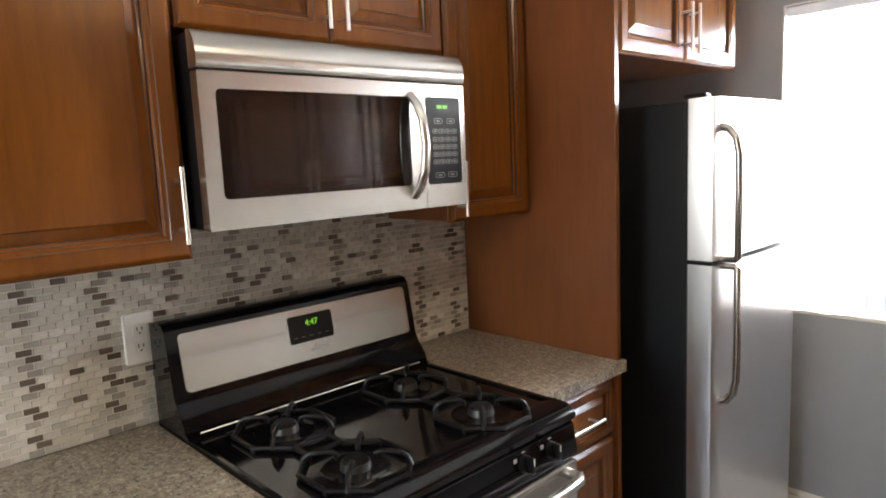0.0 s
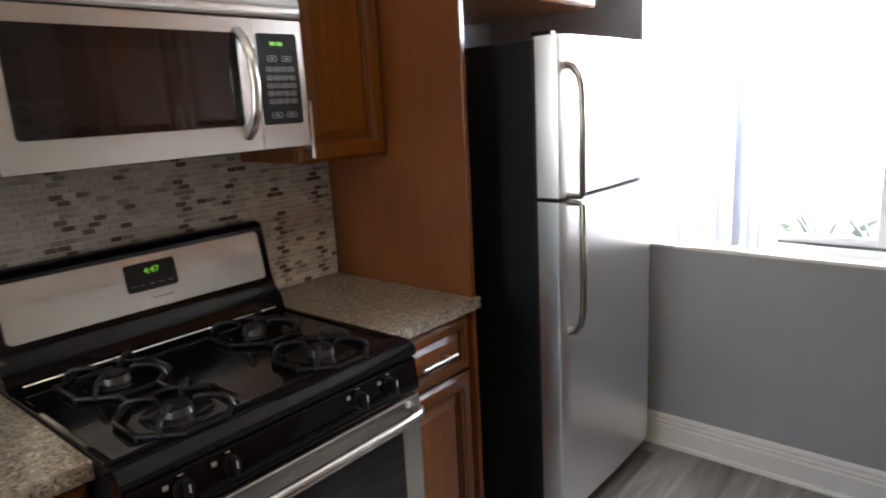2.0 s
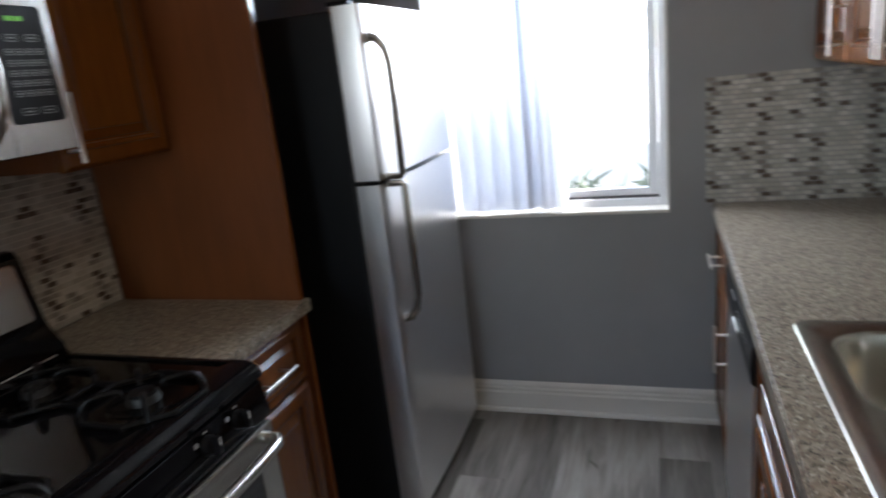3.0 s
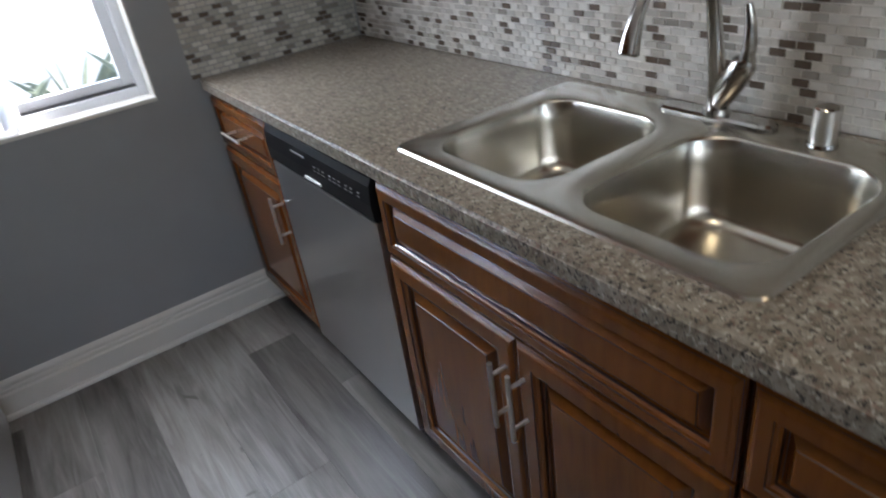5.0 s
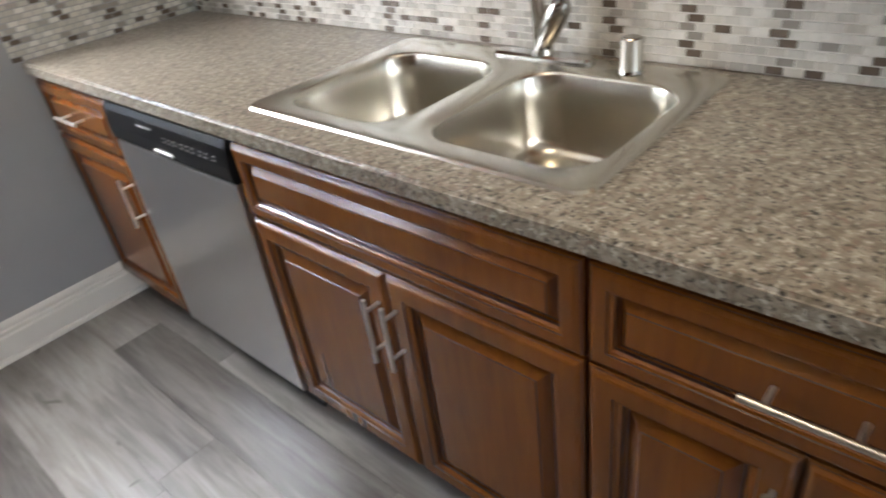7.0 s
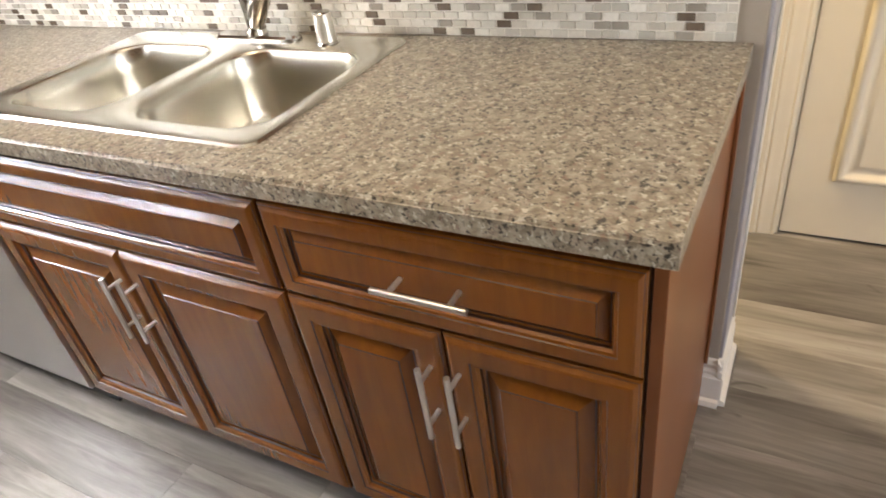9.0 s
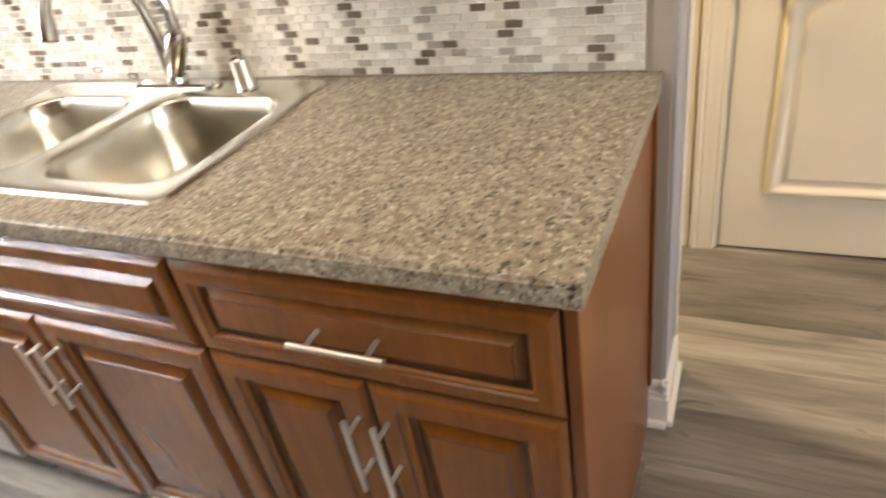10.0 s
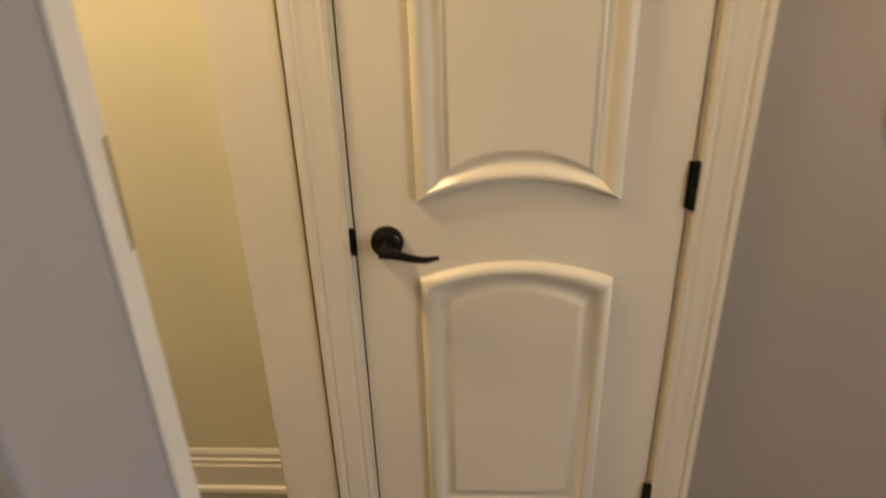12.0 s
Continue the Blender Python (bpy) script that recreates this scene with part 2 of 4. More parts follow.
# ---- mesh helpers ----
def part(name, bm, material, parent=None, label="", smooth=False):
    me = bpy.data.meshes.new(name)
    bmesh.ops.recalc_face_normals(bm, faces=bm.faces)
    bm.to_mesh(me)
    bm.free()
    for x in (material if isinstance(material, (list, tuple)) else [material]):
        me.materials.append(x)
    ob = new(name, me)
    if smooth:
        me.polygons.foreach_set("use_smooth", [True] * len(me.polygons))
        me.set_sharp_from_angle(angle=radians(38))
    if parent:
        ob.parent = parent
        ob.matrix_parent_inverse = parent.matrix_world.inverted()
    if label:
        ob["label"] = label
    return ob


def thing(name, at, label, category, group=""):
    e = new(name)
    e.location = at
    e.empty_display_size = 0.05
    bpy.context.view_layer.update()
    return tagged(e, label, category, group)


def box(bm, x0, x1, y0, y1, z0, z1, bevel=0.0, seg=2, mi=0):
    m = Matrix.Translation(((x0 + x1) / 2, (y0 + y1) / 2, (z0 + z1) / 2)) @ Matrix.Diagonal((abs(x1 - x0), abs(y1 - y0), abs(z1 - z0), 1))
    r = bmesh.ops.create_cube(bm, size=1, matrix=m)
    fs = {f for v in r["verts"] for f in v.link_faces}
    for f in fs:
        f.material_index = mi
    if bevel:
        es = {e for v in r["verts"] for e in v.link_edges}
        b = bmesh.ops.bevel(bm, geom=list(es), offset=bevel, segments=seg, affect="EDGES", profile=0.5)
        for f in b["faces"]:
            f.material_index = mi
    return bm


def cyl(bm, a, b, r0, r1=None, seg=20, caps=True):
    a, b = Vector(a), Vector(b)
    d = b - a
    m = Matrix.Translation((a + b) / 2) @ d.to_track_quat("Z", "Y").to_matrix().to_4x4()
    bmesh.ops.create_cone(bm, cap_ends=caps, segments=seg, radius1=r0, radius2=r0 if r1 is None else r1, depth=d.length, matrix=m)
    return bm


def tube(bm, pts, radii, seg=14, flat=1.0):
    """A round bar along a line of points; flat squeezes it across."""
    pts = [Vector(p) for p in pts]
    rings = []
    up = Vector((0, 0, 1))
    for i, p in enumerate(pts):
        t = (pts[min(i + 1, len(pts) - 1)] - pts[max(i - 1, 0)]).normalized()
        s = t.cross(up)
        if s.length < 0.05:
            s = t.cross(Vector((0, 1, 0)))
        s.normalize()
        u = s.cross(t).normalized()
        up = u
        r = radii[i] if isinstance(radii, (list, tuple)) else radii
        rings.append([bm.verts.new(p + s * math.cos(a) * r * flat + u * math.sin(a) * r) for a in [2 * math.pi * k / seg for k in range(seg)]])
    for A, B in zip(rings, rings[1:]):
        for k in range(seg):
            bm.faces.new((A[k], A[(k + 1) % seg], B[(k + 1) % seg], B[k]))
    bm.faces.new(rings[0][::-1])
    bm.faces.new(rings[-1])
    return bm


def loft(bm, rings, cap0=False, cap1=True, mis=None):
    rv = [[bm.verts.new(p) for p in r] for r in rings]
    n = len(rv[0])
    for i, (A, B) in enumerate(zip(rv, rv[1:])):
        for k in range(n):
            f = bm.faces.new((A[k], A[(k + 1) % n], B[(k + 1) % n], B[k]))
            if mis:
                f.material_index = mis[i]
    if cap0:
        bm.faces.new(rv[0][::-1])
    if cap1:
        bm.faces.new(rv[-1])
    return rv


def extrude(bm, profile, a, b, axis):
    """A closed profile of (u, v) points drawn along an axis; u and v are the two other axes in x, y, z order."""
    def at(u, v, w):
        return {"x": (w, u, v), "y": (u, w, v), "z": (u, v, w)}[axis]
    A = [bm.verts.new(at(u, v, a)) for u, v in profile]
    B = [bm.verts.new(at(u, v, b)) for u, v in profile]
    n = len(A)
    for k in range(n):
        bm.faces.new((A[k], A[(k + 1) % n], B[(k + 1) % n], B[k]))
    bm.faces.new(A[::-1])
    bm.faces.new(B)
    return bm


def rrect(x0, x1, y0, y1, r, seg=6):
    pts = []
    for cx, cy, a0 in ((x1 - r, y1 - r, 0), (x0 + r, y1 - r, 90), (x0 + r, y0 + r, 180), (x1 - r, y0 + r, 270)):
        for k in range(seg + 1):
            a = radians(a0 + 90 * k / seg)
            pts.append((cx + r * math.cos(a), cy + r * math.sin(a)))
    return pts


def plate_fill(bm, loops, z, mi=0):
    es = []
    for lp in loops:
        vs = [bm.verts.new((x, y, z)) for x, y in lp]
        es += [bm.edges.new((vs[k], vs[(k + 1) % len(vs)])) for k in range(len(vs))]
    r = bmesh.ops.triangle_fill(bm, edges=es, use_beauty=True)
    for f in r["geom"]:
        if isinstance(f, bmesh.types.BMFace):
            f.material_index = mi


def slab(bm, outer, holes, z0, z1):
    plate_fill(bm, [outer] + holes, z1)
    plate_fill(bm, [outer] + holes, z0)
    for lp in [outer] + holes:
        loft(bm, [[(x, y, z0) for x, y in lp], [(x, y, z1) for x, y in lp]], cap1=False)
    bmesh.ops.remove_doubles(bm, verts=bm.verts, dist=0.0004)
    return bm


def text_mesh(name, words, size, m, material, parent):
    c = bpy.data.curves.new(name, "FONT")
    c.body, c.size, c.extrude, c.align_x, c.align_y = words, size, 0.0003, "CENTER", "CENTER"
    tmp = new("tmp", c)
    bpy.context.view_layer.update()
    me = bpy.data.meshes.new_from_object(tmp.evaluated_get(bpy.context.evaluated_depsgraph_get()))
    bpy.data.objects.remove(tmp)
    me.transform(m)
    me.materials.clear()
    me.materials.append(material)
    ob = new(name, me)
    ob.parent = parent
    ob.matrix_parent_inverse = parent.matrix_world.inverted()
    return ob


def structure(name, bm, material, label, category="wall"):
    return tagged(part(name, bm, material), label, category, kind="structure")


# ---- plan ----
WX, EX, NY = -1.452, 0.980, 3.070     # tiled faces of the two long walls, window wall
TOP = 0.915                            # worktops
CEIL_Z = 2.44
DOORX = 1.79
END_Y = 0.381                           # end of the sink wall

# window wall with its opening
WL, WR, WB, WT = -0.72, 0.19, 0.885, 2.075
bm = bmesh.new()
for x0, x1, z0, z1 in ((-1.60, WL, 0, CEIL_Z), (WR, 1.11, 0, CEIL_Z), (WL, WR, 0, WB), (WL, WR, WT, CEIL_Z)):
    box(bm, x0, x1, NY, NY + 0.15, z0, z1)
bmesh.ops.remove_doubles(bm, verts=bm.verts, dist=0.0005)
structure("wall_north", bm, WALL, "grey painted wall with the kitchen window")
structure("wall_west", box(bmesh.new(), WX - 0.15, WX - 0.006, -3.0, NY, 0, CEIL_Z), WALL, "grey painted wall behind the stove")
structure("wall_east", box(bmesh.new(), EX + 0.006, 1.178, END_Y, NY, 0, CEIL_Z, 0.004), WALL_WARM_LIT, "painted partition wall behind the sink with an open end")
bm = bmesh.new()
for y0, y1, z0 in ((-1.00, -0.325, 0), (0.325, 0.52, 0), (-0.325, 0.325, 2.06)):
    box(bm, DOORX, DOORX + 0.12, y0, y1, z0, CEIL_Z)
bmesh.ops.remove_doubles(bm, verts=bm.verts, dist=0.0005)
structure("wall_hall", bm, WALL_WARM_LIT, "warm-lit grey hall wall around the closet door")
structure("wall_passage", box(bmesh.new(), 2.05, 2.17, 0.52, NY, 0, CEIL_Z), WALL_CREAM, "cream painted wall at the back of the passage")
structure("wall_passage_return", box(bmesh.new(), DOORX + 0.12, 2.17, 0.40, 0.52, 0, CEIL_Z), WALL_CREAM, "cream painted return wall beside the closet")
structure("wall_passage_end", box(bmesh.new(), 1.165, 2.17, NY, NY + 0.12, 0, CEIL_Z), WALL_CREAM, "cream painted wall closing the passage")
structure("wall_living", box(bmesh.new(), 2.70, 2.82, -3.0, -1.03 + 0.12, 0, CEIL_Z), WALL_WARM_LIT, "warm-lit grey wall of the room beyond the hall")
structure("wall_closet_side", box(bmesh.new(), DOORX + 0.12, 2.82, -1.00, -0.91, 0, CEIL_Z), WALL_WARM_LIT, "warm-lit grey side wall of the closet")
# unseen opening, added to let sky light in from the south
bm = bmesh.new()
for x0, x1, z0, z1 in ((WX - 0.15, -1.1, 0, CEIL_Z), (0.1, 2.82, 0, CEIL_Z), (-1.1, 0.1, 2.05, CEIL_Z), (-1.1, 0.1, 0, 0.95)):
    box(bm, x0, x1, -3.12, -3.0, z0, z1)
bmesh.ops.remove_doubles(bm, verts=bm.verts, dist=0.0005)
structure("wall_south", bm, WALL_WARM_LIT, "warm-lit grey wall closing the room with an assumed window opening")
# unseen wall, added so that no sky light leaks round the closed door
structure("wall_closet_light_stop", box(bmesh.new(), 2.17, 2.29, -0.91, 0.52, 0, CEIL_Z), WALL_WARM_LIT, "unseen wall added behind the closet to block sky light")
structure("ceiling", box(bmesh.new(), WX - 0.15, 2.82, -3.12, NY + 0.15, CEIL_Z, CEIL_Z + 0.12), CEIL, "white painted ceiling", "ceiling")

# thin sheet added over the wall end to carry the daylight tint
structure("wall_end_cool_tint", box(bmesh.new(), EX + 0.0075, 1.1765, END_Y - 0.007, END_Y + 0.003, 0.146, CEIL_Z - 0.002, 0.003), WALL_COOL_LIT, "grey partition wall end with cool daylight in its lavender tint", "trim")
structure("trim_corner", box(bmesh.new(), 1.146, 1.1805, END_Y - 0.012, END_Y - 0.0072, 0.146, CEIL_Z - 0.004, 0.002), TRIM, "white painted jamb strip on the end of the partition", "trim")

# baseboards with a shoe moulding along the floor
BB = [(0, 0), (0.028, 0), (0.028, 0.008), (0.025, 0.016), (0.0165, 0.020), (0.016, 0.090), (0.010, 0.097), (0.013, 0.101), (0.013, 0.110), (0.006, 0.115), (0.009, 0.119), (0.009, 0.130), (0.004, 0.140), (0, 0.144)]


def baseboard(a, b, fixed, axis, side):
    bm = bmesh.new()
    if axis == "x":
        extrude(bm, [(fixed + side * d, z) for d, z in BB], a, b, "x")
    else:
        extrude(bm, [(fixed + side * d, z) for d, z in BB], a, b, "y")
    tagged(part("baseboard", bm, TRIM), "white moulded baseboard along the wall", "baseboard", kind="structure")


baseboard(-1.0, 0.405, NY, "x", -1)
baseboard(END_Y - 0.012, 0.412, EX + 0.006, "y", -1)
baseboard(EX - 0.008, 1.194, END_Y, "x", -1)
baseboard(-1.00, -0.395, DOORX, "y", -1)
baseboard(0.52, NY, 2.05, "y", -1)
baseboard(-3.0, -1.00, 2.70, "y", -1)
baseboard(DOORX - 0.014, 2.70, -1.00, "x", -1)
baseboard(END_Y, NY, 1.178, "y", 1)

# ---- window ----
win = tagged(new("window_1"), "white vinyl sliding window with vertical blinds", "window", kind="structure")
win.location = (WL, NY, WB)
bpy.context.view_layer.update()
bm = bmesh.new()
for x0, x1, z0, z1 in ((WL, WL + 0.035, WB, WT), (WR - 0.035, WR, WB, WT), (WL + 0.035, WR - 0.035, WB, WB + 0.045), (WL + 0.035, WR - 0.035, WT - 0.04, WT)):
    box(bm, x0, x1, NY + 0.075, NY + 0.145, z0, z1, 0.003)
part("window_frame", bm, VINYL, win)
bm = bmesh.new()
for x0, x1, z0, z1 in ((-0.285, -0.245, WB + 0.045, WT - 0.04), (WR - 0.075, WR - 0.037, WB + 0.045, WT - 0.04), (-0.245, WR - 0.075, WB + 0.047, WB + 0.085), (-0.245, WR - 0.075, WT - 0.08, WT - 0.042)):
    box(bm, x0, x1, NY + 0.085, NY + 0.108, z0, z1, 0.003)
sash = part("sash", bm, VINYL, win)
part("pane", box(bmesh.new(), -0.246, WR - 0.074, NY + 0.095, NY + 0.099, WB + 0.084, WT - 0.079), GLASS, sash).visible_shadow = False
bm = bmesh.new()
for x0, x1, z0, z1 in ((WL + 0.036, WL + 0.07, WB + 0.045, WT - 0.04), (-0.29, -0.255, WB + 0.045, WT - 0.04), (WL + 0.07, -0.29, WB + 0.047, WB + 0.08), (WL + 0.07, -0.29, WT - 0.075, WT - 0.042)):
    box(bm, x0, x1, NY + 0.112, NY + 0.135, z0, z1, 0.003)
sash = part("sash", bm, VINYL, win)
part("pane", box(bmesh.new(), WL + 0.069, -0.289, NY + 0.122, NY + 0.126, WB + 0.079, WT - 0.074), GLASS, sash).visible_shadow = False
part("window_track", box(bmesh.new(), WL + 0.036, WR - 0.036, NY + 0.080, NY + 0.083, WB + 0.044, WB + 0.056), GASKET, win)
part("window_sill", box(bmesh.new(), WL + 0.001, WR - 0.001, NY - 0.006, NY + 0.078, WB, WB + 0.014, 0.003), TRIM, win, "white painted sill")
bm = bmesh.new()
for x0, x1, z0, z1 in ((WL, WL + 0.005, WB + 0.014, WT), (WR - 0.005, WR, WB + 0.014, WT), (WL + 0.005, WR - 0.005, WT - 0.005, WT)):
    box(bm, x0, x1, NY - 0.001, NY + 0.0745, z0, z1)
part("reveal", bm, TRIM, win, "white painted reveal")

blind = thing("vertical_blind", (-0.45, NY + 0.03, WT), "white vertical blind with vanes drawn to one side", "blind")
part("headrail", box(bmesh.new(), WL + 0.008, WR - 0.008, NY + 0.012, NY + 0.048, WT - 0.045, WT - 0.006, 0.004), VINYL, blind)
for x, turn, low in ((-0.655, 62, 0.0), (-0.60, 12, 0.004), (-0.525, 14, 0.0), (-0.45, 10, 0.006), (-0.375, 13, 0.0), (-0.315, 25, 0.008), (-0.275, 60, -0.004), (-0.240, 66, 0.006), (-0.214, 72, -0.006)):
    bm = bmesh.new()
    pts = [(-0.042 + 0.084 * k / 6, 0.006 * math.sin(math.pi * k / 6)) for k in range(7)]
    prof = pts + [(u, v - 0.0012) for u, v in reversed(pts)]
    ca, sa = math.cos(radians(turn)), math.sin(radians(turn))
    extrude(bm, [(x + u * ca - v * sa, NY + 0.032 + (u * sa + v * ca) * 0.8) for u, v in prof], WB + 0.022 + low, WT - 0.045, "z")
    part("vane", bm, VANE, blind, smooth=True)

# ---- hall door ----
door = tagged(new("door_1"), "closed cream two-panel arched interior door with dark lever", "door", kind="structure")
door.location = (DOORX, 0, 0)
bpy.context.view_layer.update()
DL, DR, DH = 0.303, -0.303, 2.032
part("door_leaf", box(bmesh.new(), DOORX + 0.002, DOORX + 0.037, DR, DL, 0.010, DH, 0.002), DOOR, door)


def arch_loop(d, depth, y0, y1, z0, z1, low_arch, top_arch, n=14):
    pts = []
    for k in range(n + 1):
        f = k / n
        pts.append((DOORX - depth, y0 + d + (y1 - y0 - 2 * d) * f, z0 + d + low_arch * 4 * f * (1 - f)))
    for k in range(n + 1):
        f = 1 - k / n
        pts.append((DOORX - depth, y0 + d + (y1 - y0 - 2 * d) * f, z1 - d + top_arch * 4 * f * (1 - f)))
    return pts


for z0, z1, la, ta in ((0.215, 0.825, 0.0, 0.036), (0.985, 1.82, 0.036, 0.05)):
    bm = bmesh.new()
    steps = [(0, -0.003), (0.002, 0.005), (0.006, 0.011), (0.012, 0.0145), (0.019, 0.0145), (0.026, 0.010), (0.033, 0.004), (0.040, 0.0010), (0.048, 0.0008), (0.052, 0.0022), (0.058, 0.0062), (0.062, 0.0070), (0.066, 0.0068)]
    loft(bm, [arch_loop(d, h, -0.185, 0.185, z0, z1, la, ta) for d, h in steps])
    part("door_panel", bm, DOOR, door, "arched raised panel moulding", smooth=True)
for z in (0.253, 1.012, 1.80):
    bm = bmesh.new()
    cyl(bm, (DOORX - 0.006, DR - 0.006, z - 0.045), (DOORX - 0.006, DR - 0.006, z + 0.045), 0.0065, seg=12)
    box(bm, DOORX - 0.001, DOORX + 0.003, DR - 0.004, DR + 0.006, z - 0.044, z + 0.044)
    part("hinge", bm, BRONZE, door, "dark bronze hinge")
bm = bmesh.new()
KY, KZ = 0.243, 0.903
cyl(bm, (DOORX + 0.004, KY, KZ), (DOORX - 0.008, KY, KZ), 0.032, 0.030, 28)
cyl(bm, (DOORX - 0.008, KY, KZ), (DOORX - 0.014, KY, KZ), 0.026, 0.018, 28)
cyl(bm, (DOORX - 0.010, KY, KZ), (DOORX - 0.050, KY, KZ), 0.010, seg=16)
tube(bm, [(DOORX - 0.048, KY + 0.008, KZ), (DOORX - 0.050, KY - 0.015, KZ - 0.001), (DOORX - 0.050, KY - 0.045, KZ - 0.010), (DOORX - 0.050, KY - 0.075, KZ - 0.014), (DOORX - 0.050, KY - 0.100, KZ - 0.009)], [0.011, 0.010, 0.0075, 0.0065, 0.004], 12)
part("door_handle", bm, BRONZE, door, "dark bronze lever handle", smooth=True)
part("latch_plate", box(bmesh.new(), DOORX - 0.0035, DOORX + 0.002, DL - 0.001, DL + 0.010, KZ - 0.028, KZ + 0.028, 0.001), BRONZE, door, "dark bronze strike plate")

# jambs and casing round the door
bm = bmesh.new()
box(bm, DOORX + 0.001, DOORX + 0.12, DL + 0.003, 0.325, 0, 2.06)
box(bm, DOORX + 0.001, DOORX + 0.12, -0.325, DR - 0.003, 0, 2.06)
box(bm, DOORX + 0.001, DOORX + 0.12, DR - 0.003, DL + 0.003, DH + 0.003, 2.06)
box(bm, DOORX + 0.040, DOORX + 0.052, DL - 0.01, DL + 0.003, 0, 2.05)
part("jamb", bm, DOOR, door)
CAS = [(0, 0), (0, -0.010), (0.008, -0.013), (0.014, -0.010), (0.022, -0.012), (0.040, -0.014), (0.052, -0.017), (0.058, -0.014), (0.064, -0.019), (0.076, -0.019), (0.080, 0)]
part("casing", extrude(bmesh.new(), [(DOORX + v, 0.314 + u) for u, v in CAS], 0, 2.13, "z"), DOOR, door, "cream moulded casing")
part("casing", extrude(bmesh.new(), [(DOORX + v, -0.314 - u) for u, v in CAS], 0, 2.13, "z"), DOOR, door)
part("casing", extrude(bmesh.new(), [(DOORX + v, 2.05 + u) for u, v in CAS], -0.314, 0.314, "y"), DOOR, door)
# a flat board between the casing and the corner, and its strike plate
structure("trim", box(bmesh.new(), DOORX - 0.009, DOORX - 0.0005, 0.3975, 0.519, 0.002, 2.13, 0.002), DOOR, "cream flat board beside the door casing", "trim")

structure("trim_block", box(bmesh.new(), DOORX - 0.0085, DOORX - 0.0005, 0.3945, 0.3972, 0.002, 0.12), DOOR, "cream filler block at the foot of the casing", "trim")

# old hinge leaves on the jamb at the end of the partition
for z in (0.31, 1.24):
    leaf = thing("hinge_leaf", (1.175, END_Y - 0.0105, z), "thin brass hinge leaf screwed to the pale partition jamb", "hinge", "jamb hinges")
    part("plate", box(bmesh.new(), 1.172, 1.178, END_Y - 0.0130, END_Y - 0.0105, z - 0.05, z + 0.05, 0.001), BRASS, leaf)
    for dz in (-0.035, 0.035):
        part("screw", cyl(bmesh.new(), (1.175, END_Y - 0.0128, z + dz), (1.175, END_Y - 0.0138, z + dz), 0.0022, 0.0018, 12), BRASS, leaf)

bell = thing("door_chime", (1.775, -0.65, 1.17), "black oblong wall intercom with a pale round dial", "intercom")
bm = bmesh.new()
lp = rrect(-0.675, -0.625, 1.104, 1.228, 0.0245, 8)
loft(bm, [[(DOORX, y, z) for y, z in lp], [(DOORX - 0.020, y, z) for y, z in lp], [(DOORX - 0.026, -0.65 + (y + 0.65) * 0.86, 1.166 + (z - 1.166) * 0.94) for y, z in lp]])
part("body", bm, BLACK, bell, smooth=True)
part("dial", cyl(bmesh.new(), (DOORX - 0.025, -0.65, 1.201), (DOORX - 0.0285, -0.65, 1.201), 0.0165, 0.0155, 28), SILVER, bell, "pale round dial")

# ---- outside ----
structure("ground", box(bmesh.new(), -300, 300, -300, 400, -0.6, -0.35), CONCRETE, "sunlit pale concrete ground outside", "ground")
yardwall = structure("trim_yard_wall", box(bmesh.new(), -9, 9, 9.0, 9.2, -0.35, 0.36, 0.02), STUCCO, "pale low yard wall outside the window", "wall")


def spiky_plant(at, size, seed):
    rnd = random.Random(seed)
    p = thing("yard_plant", at, "dark green spiky plant growing in the yard", "plant", "yard plants")
    for k in range(16):
        a = k * 2.4 + rnd.uniform(-0.3, 0.3)
        ln, bend = size * rnd.uniform(0.7, 1.1), rnd.uniform(0.2, 0.7)
        pts = [Vector(at) + Vector((math.cos(a) * ln * f * 0.8, math.sin(a) * ln * f * 0.8, ln * (1.1 * f - bend * f * f))) for f in (0, 0.3, 0.6, 0.85, 1.0)]
        part("leaf", tube(bmesh.new(), pts, [size * 0.03, size * 0.05, size * 0.045, size * 0.025, 0.003], 6, 0.35), LEAF, p)


for i, (x, y, sz) in enumerate(((-0.95, 8.2, 0.75), (-0.35, 7.7, 0.8), (0.35, 8.3, 0.8), (1.1, 7.8, 0.85), (1.8, 8.4, 0.8))):
    spiky_plant((x, y, -0.35), sz, i)


# ---- cabinetry ----
def side_pose(x, y, z, facing):
    """Local x runs along the front, local -y is the way it faces."""
    return pose(x, y, z, 0, 0, 90 if facing > 0 else -90)


def profile(k):
    """Steps of a raised-panel front as (inset, height, glazed): edge ogee, rail, sticking, groove, wide bevel, panel; k scales the widths."""
    steps = [(0, -0.022, 0), (0, -0.010, 0), (0.003, -0.0075, 0), (0.004, -0.0070, 1), (0.0055, -0.0050, 0), (0.010, -0.0012, 0), (0.014, 0, 0),
             (0.044, 0, 0), (0.0455, -0.0025, 1), (0.047, -0.0030, 0), (0.053, -0.0040, 0), (0.058, -0.0085, 0), (0.0595, -0.0135, 1), (0.0635, -0.0160, 0),
             (0.066, -0.0160, 1), (0.073, -0.0130, 0), (0.089, -0.0050, 0), (0.0905, -0.0030, 1), (0.093, -0.0026, 0)]
    return [(d if d < 0.015 else 0.014 + (d - 0.014) * k, e, g) for d, e, g in steps]


RAISED, SLIM = profile(1.0), profile(0.62)


